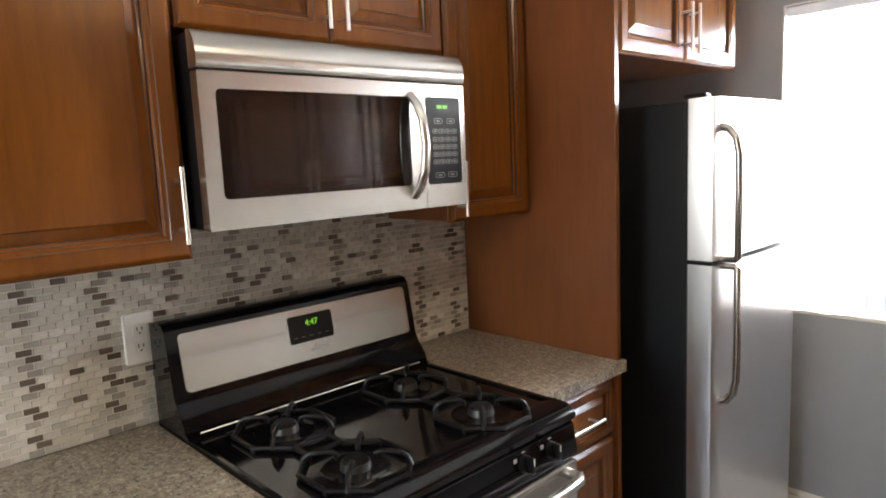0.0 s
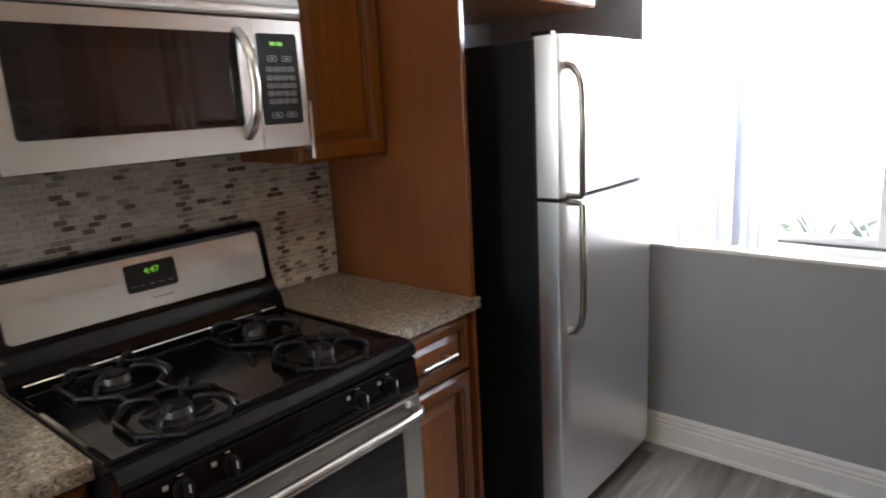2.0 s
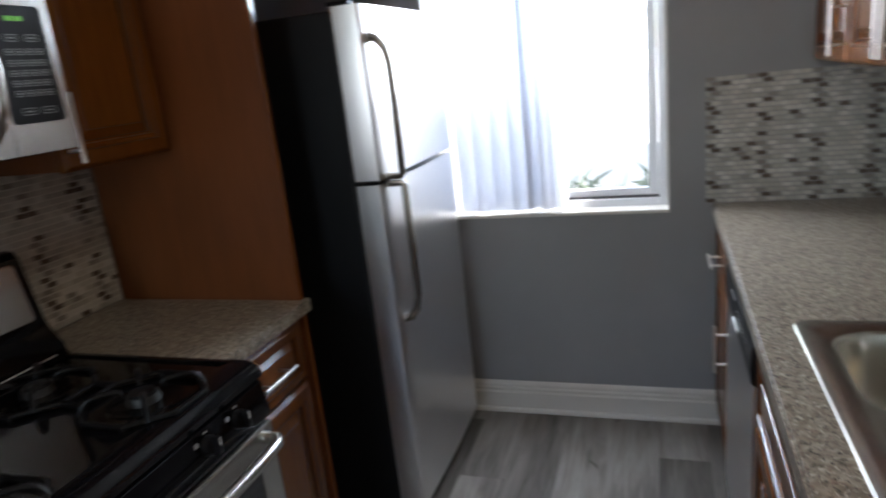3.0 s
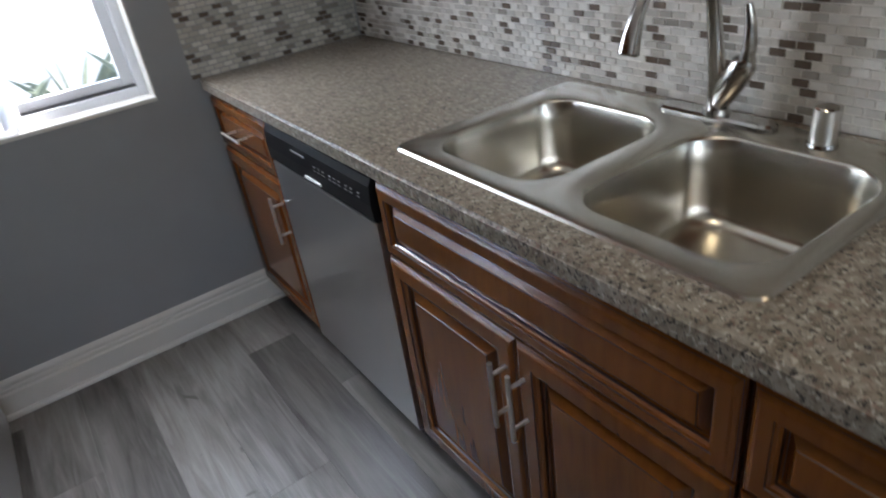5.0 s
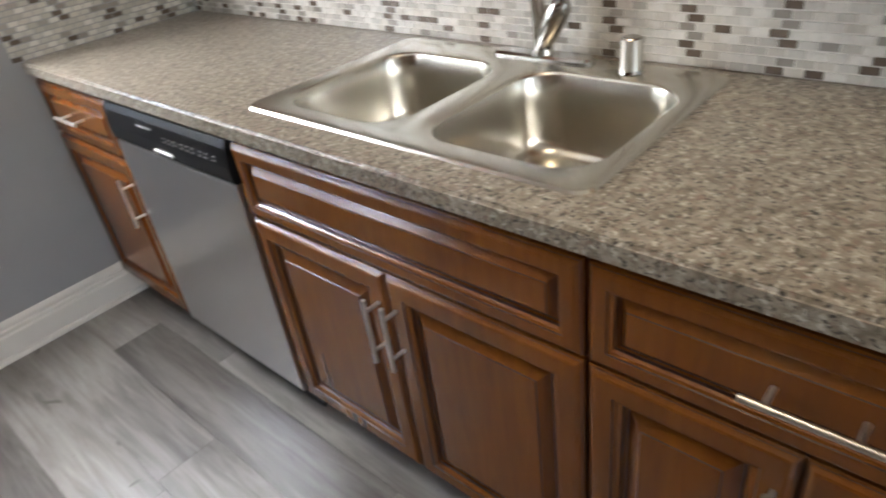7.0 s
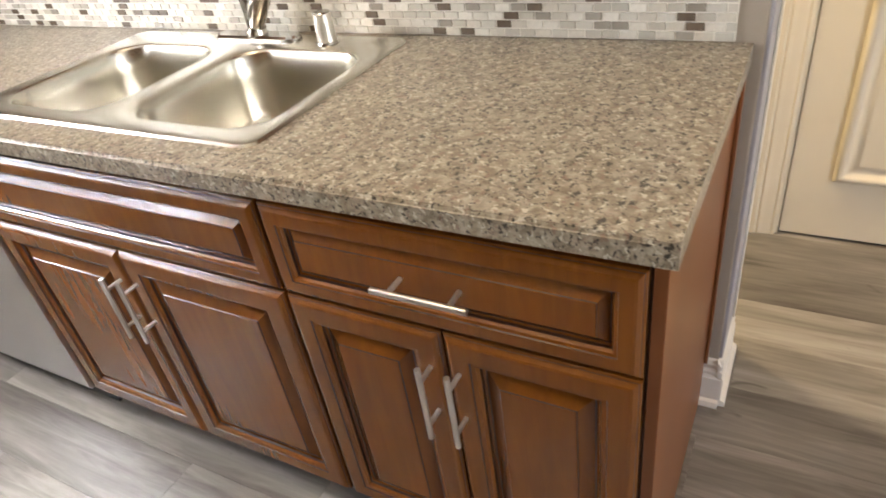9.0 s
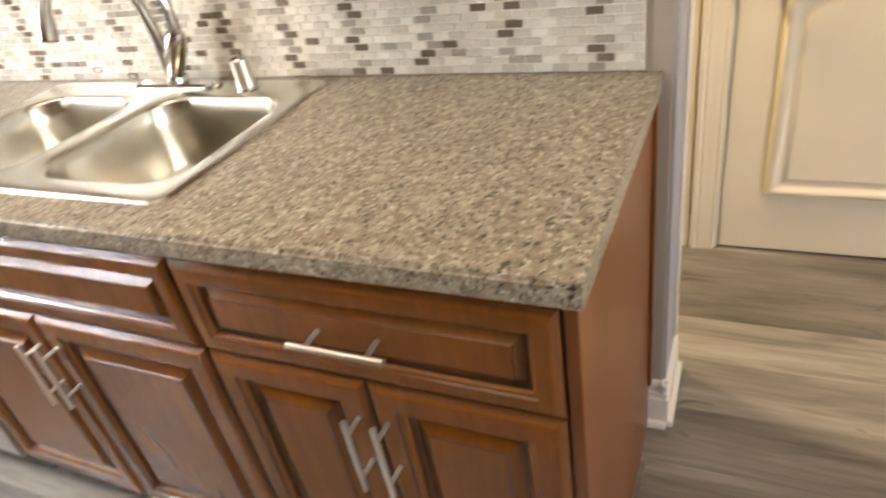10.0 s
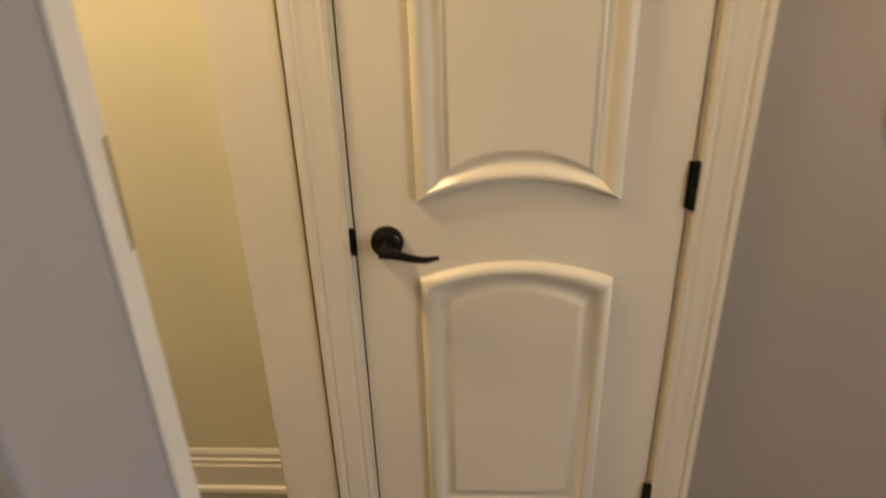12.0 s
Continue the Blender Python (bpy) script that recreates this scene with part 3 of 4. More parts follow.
def front(name, w, h, m, parent, steps, label=""):
    """A raised-panel door or drawer front, w by h, its face at local y 0, glaze left dark in the grooves."""
    bm = bmesh.new()
    rings = [[(d, -e, d), (w - d, -e, d), (w - d, -e, h - d), (d, -e, h - d)] for d, e, _ in steps]
    loft(bm, rings, cap0=True, mis=[s[2] for s in steps[1:]])
    bm.transform(m)
    return part(name, bm, [CAB, CAB_GLAZE], parent, label)


def pull(m, length, parent, upright):
    """A round bar pull on two posts, standing out of local -y."""
    bm = bmesh.new()
    r = 0.0051
    ends = [(0, -0.037, -length / 2), (0, -0.037, length / 2)] if upright else [(-length / 2, -0.037, 0), (length / 2, -0.037, 0)]
    cyl(bm, ends[0], ends[1], r, seg=14)
    for s in (-1, 1):
        o = s * (length / 2 - 0.029)
        a = (0, 0.0, o) if upright else (o, 0.0, 0)
        b = (0, -0.037, o) if upright else (o, -0.037, 0)
        cyl(bm, a, b, 0.0041, seg=10)
    bm.transform(m)
    part("handle", bm, NICKEL, parent, "satin nickel bar pull", smooth=True)


def base_cabinet(name, y0, y1, facex, facing, depth, label, doors, drawer=True, drawer_pull=True, low=0.878):
    """Carcase, drawer front and doors; facex is the doors' face."""
    back = facex - facing * depth
    c = thing(name, ((facex + back) / 2, (y0 + y1) / 2, 0), label, "cabinet", "base cabinets")
    bm = bmesh.new()
    inner = facex - facing * 0.020
    box(bm, min(inner, back), max(inner, back), y0 + 0.0005, y1 - 0.0005, 0.10, low)
    if low < 0.87:
        box(bm, min(inner, inner - facing * 0.03), max(inner, inner - facing * 0.03), y0 + 0.0005, y1 - 0.0005, low, 0.878)
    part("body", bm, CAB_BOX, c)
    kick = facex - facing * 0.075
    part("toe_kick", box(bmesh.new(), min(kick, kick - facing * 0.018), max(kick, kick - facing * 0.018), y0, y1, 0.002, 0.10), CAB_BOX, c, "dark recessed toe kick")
    start = y0 if facing > 0 else y1
    w = y1 - y0

    def at(u, z):
        return side_pose(facex, start + (u if facing > 0 else -u), z, facing)

    if drawer:
        d = front("drawer_front", w - 0.006, 0.180, at(0.003, 0.678), c, SLIM)
        if drawer_pull:
            pull(at(w / 2, 0.770), 0.156, d, False)
    n = len(doors)
    u = 0.003
    for f, side in doors:
        dw = (w - 0.006) * f - 0.0015
        dr = front("door", dw, 0.565 if drawer else 0.75, at(u, 0.107), c, RAISED if dw > 0.24 else SLIM)
        pu = u + (0.024 if side < 0 else dw - 0.024)
        pull(at(pu, 0.545), 0.160, dr, True)
        u += dw + 0.003
    return c


FX = 0.352
# sink run: local x runs from far to near on this side
base_cabinet("base_cabinet", 0.432, 1.046, FX, -1, 0.62, "stained maple base cabinet with one drawer and two doors", [(0.5, 1), (0.5, -1)])
base_cabinet("sink_cabinet", 1.048, 1.930, FX, -1, 0.62, "stained maple sink cabinet with false drawer and two doors", [(0.5, 1), (0.5, -1)], drawer_pull=False, low=0.70)
base_cabinet("base_cabinet", 2.552, NY - 0.004, FX, -1, 0.62, "stained maple corner base cabinet with drawer and door", [(1.0, 1)])
tagged(part("end_panel", box(bmesh.new(), FX + 0.012, EX - 0.002, 0.412, 0.430, 0.002, 0.878, 0.001), CAB_SIDE), "reddish stained veneer end panel of the sink run", "panel")
tagged(part("scribe_moulding", box(bmesh.new(), EX - 0.022, EX - 0.003, 0.404, 0.4115, 0.146, 0.872, 0.002), CAB_SIDE), "thin stained scribe strip between panel and wall", "moulding")

SX = -0.822
base_cabinet("base_cabinet", 1.640, 2.026, SX, 1, 0.615, "stained maple base cabinet with drawer and door beside the stove", [(1.0, -1)])
base_cabinet("base_cabinet", 0.10, 0.866, SX, 1, 0.615, "stained maple base cabinet with drawer and two doors left of the stove".replace("left of", "beside"), [(0.5, 1), (0.5, -1)])

# tall fridge panel
fp = thing("fridge_panel", (-1.13, 2.04, 0.002), "tall stained veneer panel between worktop and fridge", "panel")
part("panel", box(bmesh.new(), WX + 0.002, -0.8165, 2.030, 2.049, 0.002, 2.30, 0.001), CAB_SIDE, fp)
part("edge_band", box(bmesh.new(), -0.8163, -0.815, 2.0298, 2.0492, 0.002, 2.30, 0.0004), CAB, fp, "glossy stained edge band")


def wall_cabinet(y0, y1, z0, z1, facex, facing, depth, label, doors, name="wall_cabinet"):
    back = facex - facing * depth
    c = thing(name, ((facex + back) / 2, (y0 + y1) / 2, z0), label, "cabinet", "wall cabinets")
    inner = facex - facing * 0.020
    part("body", box(bmesh.new(), min(inner, back), max(inner, back), y0, y1, z0, z1, 0.001), CAB_SIDE, c)
    start = y0 if facing > 0 else y1
    w = y1 - y0
    u = 0.002
    for f, side, pz in doors:
        dw = (w - 0.004) * f - 0.0015
        m = side_pose(facex, start + facing * u, z0 - 0.004, facing)
        dr = front("door", dw, z1 - z0 + 0.002, m, c, RAISED)
        pu = u + (0.024 if side < 0 else dw - 0.024)
        pull(side_pose(facex, start + facing * pu, z0 + pz, facing), 0.160, dr, True)
        u += dw + 0.003
    return c


UX, UZ = -1.135, 1.368
wall_cabinet(0.30, 0.884, UZ, 2.30, UX, 1, 0.30, "stained maple wall cabinet with raised panel door", [(1.0, 1, 0.112)])
wall_cabinet(0.887, 1.657, 1.852, 2.30, UX, 1, 0.30, "stained maple two-door wall cabinet over the microwave", [(0.5, 1, 0.10), (0.5, -1, 0.10)])
wall_cabinet(1.660, 2.027, UZ, 2.30, UX, 1, 0.30, "narrow stained maple wall cabinet beside the microwave", [(1.0, -1, 0.095)])
wall_cabinet(2.052, 2.868, 1.842, 2.30, -0.812, 1, 0.60, "stained maple two-door cabinet over the fridge", [(0.5, 1, 0.10), (0.5, -1, 0.10)])
wall_cabinet(1.80, NY - 0.003, 1.400, 2.30, 0.655, -1, 0.322, "stained maple wall cabinet near the window", [(0.333, 1, 0.10), (0.333, 1, 0.10), (0.334, -1, 0.10)])
wall_cabinet(0.425, 1.10, 1.372, 2.30, 0.655, -1, 0.322, "stained maple wall cabinet at the open end of the sink wall", [(0.5, 1, 0.10), (0.5, -1, 0.10)])

# ---- worktops ----
CZ = TOP - 0.036
SK = (0.417, 0.950, 1.080, 1.930)   # sink outline
bm = bmesh.new()
slab(bm, [(0.342, 0.400), (EX - 0.001, 0.400), (EX - 0.001, NY - 0.001), (0.342, NY - 0.001)], [rrect(SK[0] + 0.02, SK[1] - 0.02, SK[2] + 0.02, SK[3] - 0.02, 0.03)], CZ, TOP)
sharp = [e for e in bm.edges if len(e.link_faces) == 2 and abs(e.verts[0].co.x - 0.342) < 1e-4 and abs(e.verts[1].co.x - 0.342) < 1e-4 and abs(e.verts[0].co.z - e.verts[1].co.z) < 1e-4]
bmesh.ops.bevel(bm, geom=sharp, offset=0.006, segments=3, affect="EDGES")
tagged(part("countertop", bm, GRANITE, smooth=True), "speckled beige granite-look worktop holding the sink", "countertop")
bm = bmesh.new()
slab(bm, [(WX + 0.001, 1.636), (-0.797, 1.636), (-0.797, 2.052), (-0.8145, 2.052), (-0.8145, 2.029), (WX + 0.001, 2.029)], [], CZ, TOP)
tagged(part("countertop", bm, GRANITE), "small speckled granite-look worktop beside the fridge panel", "countertop")
bm = bmesh.new()
slab(bm, [(WX + 0.001, 0.08), (-0.797, 0.08), (-0.797, 0.868), (WX + 0.001, 0.868)], [], CZ, TOP)
tagged(part("countertop", bm, GRANITE), "speckled granite-look worktop beside the stove", "countertop")

# ---- sink ----
sink = thing("kitchen_sink", (0.69, 1.51, TOP), "double-bowl drop-in stainless steel kitchen sink", "sink")
bm = bmesh.new()
B1 = (0.466, 0.852, 1.530, 1.878)
B2 = (0.466, 0.852, 1.112, 1.472)
z = TOP + 0.006
outer = rrect(SK[0] + 0.010, SK[1] - 0.010, SK[2] + 0.010, SK[3] - 0.010, 0.022)
h1, h2 = rrect(*B1, 0.085, 10), rrect(*B2, 0.085, 10)
plate_fill(bm, [outer, h1, h2], z)
o2 = rrect(SK[0], SK[1], SK[2], SK[3], 0.03)
loft(bm, [[(x, y, z) for x, y in outer], [(x, y, TOP + 0.0055) for x, y in rrect(SK[0] + 0.004, SK[1] - 0.004, SK[2] + 0.004, SK[3] - 0.004, 0.027)], [(x, y, TOP + 0.0005) for x, y in o2]], cap1=False)
for b in (B1, B2):
    rings = []
    for d, dz, r in ((0, 0, 0.085), (0.004, 0.002, 0.083), (0.007, 0.008, 0.082), (0.010, 0.06, 0.082), (0.014, 0.135, 0.080), (0.019, 0.158, 0.079), (0.030, 0.174, 0.074), (0.050, 0.182, 0.064), (0.120, 0.186, 0.04)):
        rings.append([(x, y, z - dz) for x, y in rrect(b[0] + d, b[1] - d, b[2] + d, b[3] - d, r, 10)])
    loft(bm, rings)
bmesh.ops.remove_doubles(bm, verts=bm.verts, dist=0.0004)
part("basin", bm, SINK, sink, smooth=True)
for b in (B1, B2):
    cx, cy = (b[0] + b[1]) / 2 + 0.03, (b[2] + b[3]) / 2
    bm = bmesh.new()
    loft(bm, [[(cx + r * math.cos(a), cy + r * math.sin(a), z - 0.1859 + dz) for a in [2 * math.pi * k / 24 for k in range(24)]] for r, dz in ((0.045, 0), (0.043, 0.003), (0.036, 0.003), (0.030, 0.0006), (0.006, 0.0006))])
    part("drain", bm, CHROME, sink, "round strainer drain", smooth=True)

fau = thing("faucet", (0.915, 1.487, TOP + 0.006), "single-lever gooseneck kitchen faucet in brushed nickel", "faucet")
bm = bmesh.new()
lp = rrect(0.890, 0.940, 1.360, 1.615, 0.0245, 8)
loft(bm, [[(x, y, z + 0.0005) for x, y in lp], [(x, y, z + 0.006) for x, y in lp], [(0.915 + (x - 0.915) * 0.8, 1.4875 + (y - 1.4875) * 0.97, z + 0.011) for x, y in lp]])
part("base_plate", bm, CHROME, fau, smooth=True)
bm = bmesh.new()
cyl(bm, (0.915, 1.487, z + 0.010), (0.915, 1.487, z + 0.022), 0.027, 0.025, 28)
tube(bm, [(0.915, 1.487, z + 0.018), (0.914, 1.488, z + 0.06), (0.912, 1.492, z + 0.11), (0.908, 1.496, z + 0.16), (0.898, 1.497, z + 0.22), (0.875, 1.496, z + 0.285), (0.835, 1.495, z + 0.325), (0.785, 1.493, z + 0.335), (0.735, 1.491, z + 0.315), (0.695, 1.490, z + 0.275), (0.672, 1.489, z + 0.235)],
     [0.019, 0.0175, 0.016, 0.0145, 0.0135, 0.013, 0.0125, 0.0125, 0.0125, 0.0125, 0.0125], 20)
part("spout", bm, CHROME, fau, smooth=True)
part("spray_head", tube(bmesh.new(), [(0.674, 1.489, z + 0.240), (0.664, 1.489, z + 0.215), (0.656, 1.488, z + 0.190), (0.655, 1.488, z + 0.187)], [0.0135, 0.0165, 0.0185, 0.014], 20), CHROME, fau, smooth=True)
bm = bmesh.new()
tube(bm, [(0.915, 1.482, z + 0.030), (0.914, 1.470, z + 0.055), (0.912, 1.452, z + 0.085), (0.910, 1.433, z + 0.115), (0.909, 1.424, z + 0.128)], [0.018, 0.024, 0.0265, 0.024, 0.014], 20)
tube(bm, [(0.910, 1.432, z + 0.118), (0.908, 1.424, z + 0.150), (0.905, 1.424, z + 0.190), (0.902, 1.430, z + 0.225)], [0.014, 0.011, 0.009, 0.006], 16, 1.2)
part("lever", bm, CHROME, fau, "tilted lever body", smooth=True)

air = thing("air_gap", (0.897, 1.266, z), "short brushed nickel air gap cap on the sink deck", "cap")
part("cap", cyl(bmesh.new(), (0.897, 1.266, z + 0.006), (0.897, 1.266, z + 0.066), 0.0215, 0.0205, 32), NICKEL, air, smooth=True)
part("flange", cyl(bmesh.new(), (0.897, 1.266, z + 0.0005), (0.897, 1.266, z + 0.006), 0.026, 0.024, 32), CHROME, air, smooth=True)
part("cap_top", cyl(bmesh.new(), (0.897, 1.266, z + 0.066), (0.897, 1.266, z + 0.069), 0.0200, 0.0175, 32), CHROME, air, smooth=True)

# ---- dishwasher ----
DX = 0.348
dw = thing("dishwasher", (0.65, 2.24, 0), "stainless steel dishwasher with black control strip", "dishwasher")
part("body", box(bmesh.new(), DX + 0.03, 0.95, 1.936, 2.546, 0.10, 0.868), BLACK, dw)
bm = bmesh.new()
prof = [(DX + 0.03, 0.105), (DX + 0.004, 0.105), (DX, 0.112), (DX, 0.745), (DX + 0.002, 0.752), (DX + 0.03, 0.752)]
extrude(bm, prof, 1.939, 2.543, "y")
part("door", bm, STEEL_H, dw, "brushed stainless door")
bm = bmesh.new()
extrude(bm, [(DX + 0.03, 0.754), (DX + 0.004, 0.754), (DX - 0.004, 0.762), (DX - 0.006, 0.80), (DX - 0.002, 0.845), (DX + 0.006, 0.864), (DX + 0.03, 0.866)], 1.937, 2.545, "y")
strip = part("control_panel", bm, BLACK, dw, "black control strip")
part("latch", box(bmesh.new(), DX - 0.009, DX + 0.002, 2.200, 2.295, 0.768, 0.777, 0.003), PLATE, dw, "pale pull latch")
for k, y in enumerate((2.215, 2.19, 2.165, 2.13, 2.105, 2.08, 2.045, 2.02, 1.985)):
    part("printed_mark", box(bmesh.new(), DX - 0.0062, DX - 0.004, y, y + 0.014, 0.806, 0.809), LABEL_DARK, strip)
    part("printed_mark", box(bmesh.new(), DX - 0.0060, DX - 0.004, y, y + 0.009, 0.816, 0.819), LABEL_DARK, strip)
part("maker_mark", box(bmesh.new(), DX - 0.0056, DX - 0.003, 2.28, 2.36, 0.826, 0.831), LABEL_DARK, strip)
part("toe_kick", box(bmesh.new(), DX + 0.05, DX + 0.06, 1.938, 2.544, 0.004, 0.104), BLACK, dw)

# ---- stove ----
SY0, SY1 = 0.873, 1.632
SF = -0.690
st = thing("gas_range", (-1.05, 1.25, 0), "black and stainless gas range with four burners", "stove")
part("body", box(bmesh.new(), WX + 0.02, SF - 0.045, SY0, SY1, 0.02, 0.895, 0.002), BLACK, st)
bm = bmesh.new()
# cooktop with rolled front
extrude(bm, [(-1.27, 0.897), (SF - 0.05, 0.897), (SF - 0.015, 0.880), (SF - 0.006, 0.885), (SF - 0.004, 0.898), (SF - 0.014, 0.912), (SF - 0.035, 0.921), (SF - 0.07, 0.923), (SF - 0.09, 0.918), (-1.24, 0.918), (-1.255, 0.930), (-1.27, 0.935)], SY0 - 0.003, SY1 + 0.003, "y")
part("cooktop", bm, ENAMEL, st, "glossy black enamel cooktop", smooth=True)
for y in (SY0 - 0.002, SY1 - 0.014):
    part("cooktop_lip", box(bmesh.new(), -1.25, SF - 0.05, y, y + 0.016, 0.914, 0.9235, 0.003), ENAMEL, st)
bm = bmesh.new()
extrude(bm, [(WX + 0.02, 0.90), (-1.262, 0.90), (-1.268, 0.945), (-1.300, 0.985), (-1.312, 1.010), (-1.340, 1.168), (-1.352, 1.182), (-1.375, 1.188), (WX + 0.02, 1.18)], SY0 - 0.002, SY1 + 0.012, "y")
guard = part("backguard", bm, ENAMEL, st, "black enamel backguard", smooth=True)


def on_guard(u, v, lift):
    """A place on the sloping face of the backguard: u along the wall, v from its lower edge up."""
    f = v / 0.16
    return (-1.312 - 0.028 * f + lift, SY0 + u, 1.010 + 0.158 * f)


def guard_plate(u0, u1, v0, v1, r, lift, name, material, parent, label=""):
    bm = bmesh.new()
    lp = rrect(u0, u1, v0, v1, r)
    loft(bm, [[on_guard(u, v, -0.001) for u, v in lp], [on_guard(u, v, lift - 0.001) for u, v in lp], [on_guard((u0 + u1) / 2 + (u - (u0 + u1) / 2) * 0.995, (v0 + v1) / 2 + (v - (v0 + v1) / 2) * 0.98, lift) for u, v in lp]])
    return part(name, bm, material, parent, label)


gp = guard_plate(0.028, 0.747, 0.004, 0.152, 0.014, 0.004, "guard_panel", STEEL, guard, "brushed stainless panel")
clock = guard_plate(0.325, 0.467, 0.056, 0.132, 0.008, 0.006, "clock_panel", BLACK, guard, "black clock panel")
gm = Matrix.Translation(on_guard(0.398, 0.108, 0.0068)) @ Euler((radians(90 - 10), 0, radians(90)), "XYZ").to_matrix().to_4x4()
text_mesh("digits", "4:47", 0.024, gm, GREEN, guard)
for u in (0.343, 0.367, 0.393, 0.419, 0.445):
    guard_plate(u - 0.006, u + 0.006, 0.071, 0.0725, 0.0004, 0.0066, "printed_mark", LABEL_DARK, guard)
guard_plate(0.385, 0.445, 0.030, 0.034, 0.001, 0.0046, "maker_mark", LABEL, guard)
bm = bmesh.new()
extrude(bm, [(-1.255, 0.931), (-1.252, 0.9325), (-1.2505, 0.930), (-1.253, 0.9285)], SY0 + 0.03, SY1 - 0.03, "y")
part("trim_strip", bm, NICKEL, st, "bright strip along the back of the cooktop")
# burners and grates
GX = (-1.135, -0.845)
for gy in (1.060, 1.445):
    for gx in GX:
        big = gx > -1
        bm = bmesh.new()
        ring = [2 * math.pi * k / 28 for k in range(28)]
        loft(bm, [[(gx + r * math.cos(a), gy + r * math.sin(a), 0.9182 + dz) for a in ring] for r, dz in ((0.075, 0), (0.072, 0.002), (0.055, -0.0001), (0.034, 0.0))], cap1=False)
        bw = part("burner_bowl", bm, ENAMEL, st, smooth=True)
        b = part("burner", cyl(bmesh.new(), (gx, gy, 0.918), (gx, gy, 0.934), 0.034, 0.031, 28), BURNER, st, "aluminium burner head", smooth=True)
        bm = bmesh.new()
        cyl(bm, (gx, gy, 0.934), (gx, gy, 0.940), 0.029, 0.026, 28)
        part("burner_cap", bm, IRON, b, smooth=True)
    # a double grate: a low octagonal ring round each burner, tied in the middle, with arched fingers
    bm = bmesh.new()
    r = 0.0062
    for gx in GX:
        ring = [(gx + 0.128 * math.cos(a), gy + 0.118 * math.sin(a), 0.925) for a in [math.pi / 8 + math.pi / 4 * k for k in range(9)]]
        tube(bm, ring, r, 8)
        for k in range(4):
            a = math.pi / 4 + math.pi / 2 * k
            ca, sa = math.cos(a), math.sin(a)
            tube(bm, [(gx + q * ca, gy + q * 0.95 * sa, h) for q, h in ((0.120, 0.922), (0.113, 0.940), (0.100, 0.950), (0.075, 0.953), (0.052, 0.953), (0.043, 0.949), (0.041, 0.938))], [r, r, r, r, r, r * 0.95, r * 0.85], 8)
        for k in range(4):
            a = math.pi / 8 + math.pi / 2 * k
            cyl(bm, (gx + 0.126 * math.cos(a), gy + 0.116 * math.sin(a), 0.9175), (gx + 0.126 * math.cos(a), gy + 0.116 * math.sin(a), 0.926), 0.008, 0.0065, 10)
    for s_ in (-0.045, 0.045):
        tube(bm, [(GX[0] + 0.115, gy + s_, 0.925), (GX[1] - 0.115, gy + s_, 0.925)], r, 8)
    part("grate", bm, IRON, st, "black cast-iron double grate", smooth=True)
# oven vent slots at the back of the cooktop
for k in range(4):
    part("vent_slot", box(bmesh.new(), -1.232, -1.226, 0.955 + 0.05 * k, 0.995 + 0.05 * k, 0.918, 0.9205, 0.001), BURNER, st)
bm = bmesh.new()
extrude(bm, [(SF - 0.05, 0.79), (SF - 0.002, 0.79), (SF + 0.002, 0.80), (SF - 0.010, 0.872), (SF - 0.018, 0.879), (SF - 0.05, 0.885)], SY0, SY1, "y")
cp = part("control_panel", bm, ENAMEL, st, "black glossy control panel", smooth=True)
for u in (0.105, 0.205, 0.555, 0.655):
    y = SY0 + u
    bm = bmesh.new()
    cyl(bm, (SF - 0.006, y, 0.838), (SF + 0.010, y, 0.841), 0.021, 0.019, 24)
    box(bm, SF + 0.006, SF + 0.026, y - 0.005, y + 0.005, 0.822, 0.860, 0.003)
    k = part("knob", bm, BLACK, st, "black control knob", smooth=True)
    part("pointer", box(bmesh.new(), SF + 0.0255, SF + 0.0268, y - 0.0012, y + 0.0012, 0.842, 0.858), PLATE, k)
    part("printed_mark", box(bmesh.new(), SF - 0.0065, SF - 0.0045, y - 0.036, y - 0.026, 0.850, 0.859), LABEL, cp)
    part("printed_mark", box(bmesh.new(), SF - 0.0085, SF - 0.0065, y - 0.004, y + 0.006, 0.864, 0.867), LABEL, cp)
od = part("oven_door", box(bmesh.new(), SF - 0.045, SF + 0.004, SY0 + 0.004, SY1 - 0.004, 0.20, 0.782, 0.006), STEEL, st, "stainless oven door")
part("oven_window", box(bmesh.new(), SF + 0.0035, SF + 0.006, SY0 + 0.075, SY1 - 0.075, 0.27, 0.70, 0.001), GLASS_BLACK, od, "dark oven glass")
bm = bmesh.new()
hz = 0.752
tube(bm, [(SF + 0.002, SY0 + 0.030, hz - 0.004), (SF + 0.030, SY0 + 0.034, hz), (SF + 0.044, SY0 + 0.055, hz), (SF + 0.050, SY0 + 0.12, hz), (SF + 0.052, 1.2525, hz), (SF + 0.050, SY1 - 0.12, hz), (SF + 0.044, SY1 - 0.055, hz), (SF + 0.030, SY1 - 0.034, hz), (SF + 0.002, SY1 - 0.030, hz - 0.004)], 0.0145, 14)
part("handle", bm, STEEL, od, "stainless bar handle", smooth=True)
part("drawer", box(bmesh.new(), SF - 0.045, SF + 0.002, SY0 + 0.004, SY1 - 0.004, 0.05, 0.192, 0.006), STEEL, st, "stainless storage drawer")

# ---- microwave ----
MF, MY0, MY1, MZ0, MZ1 = -1.060, 0.889, 1.648, 1.424, 1.834
mw = thing("microwave", (-1.25, 1.27, MZ0), "stainless over-the-range microwave with black glass door", "microwave")
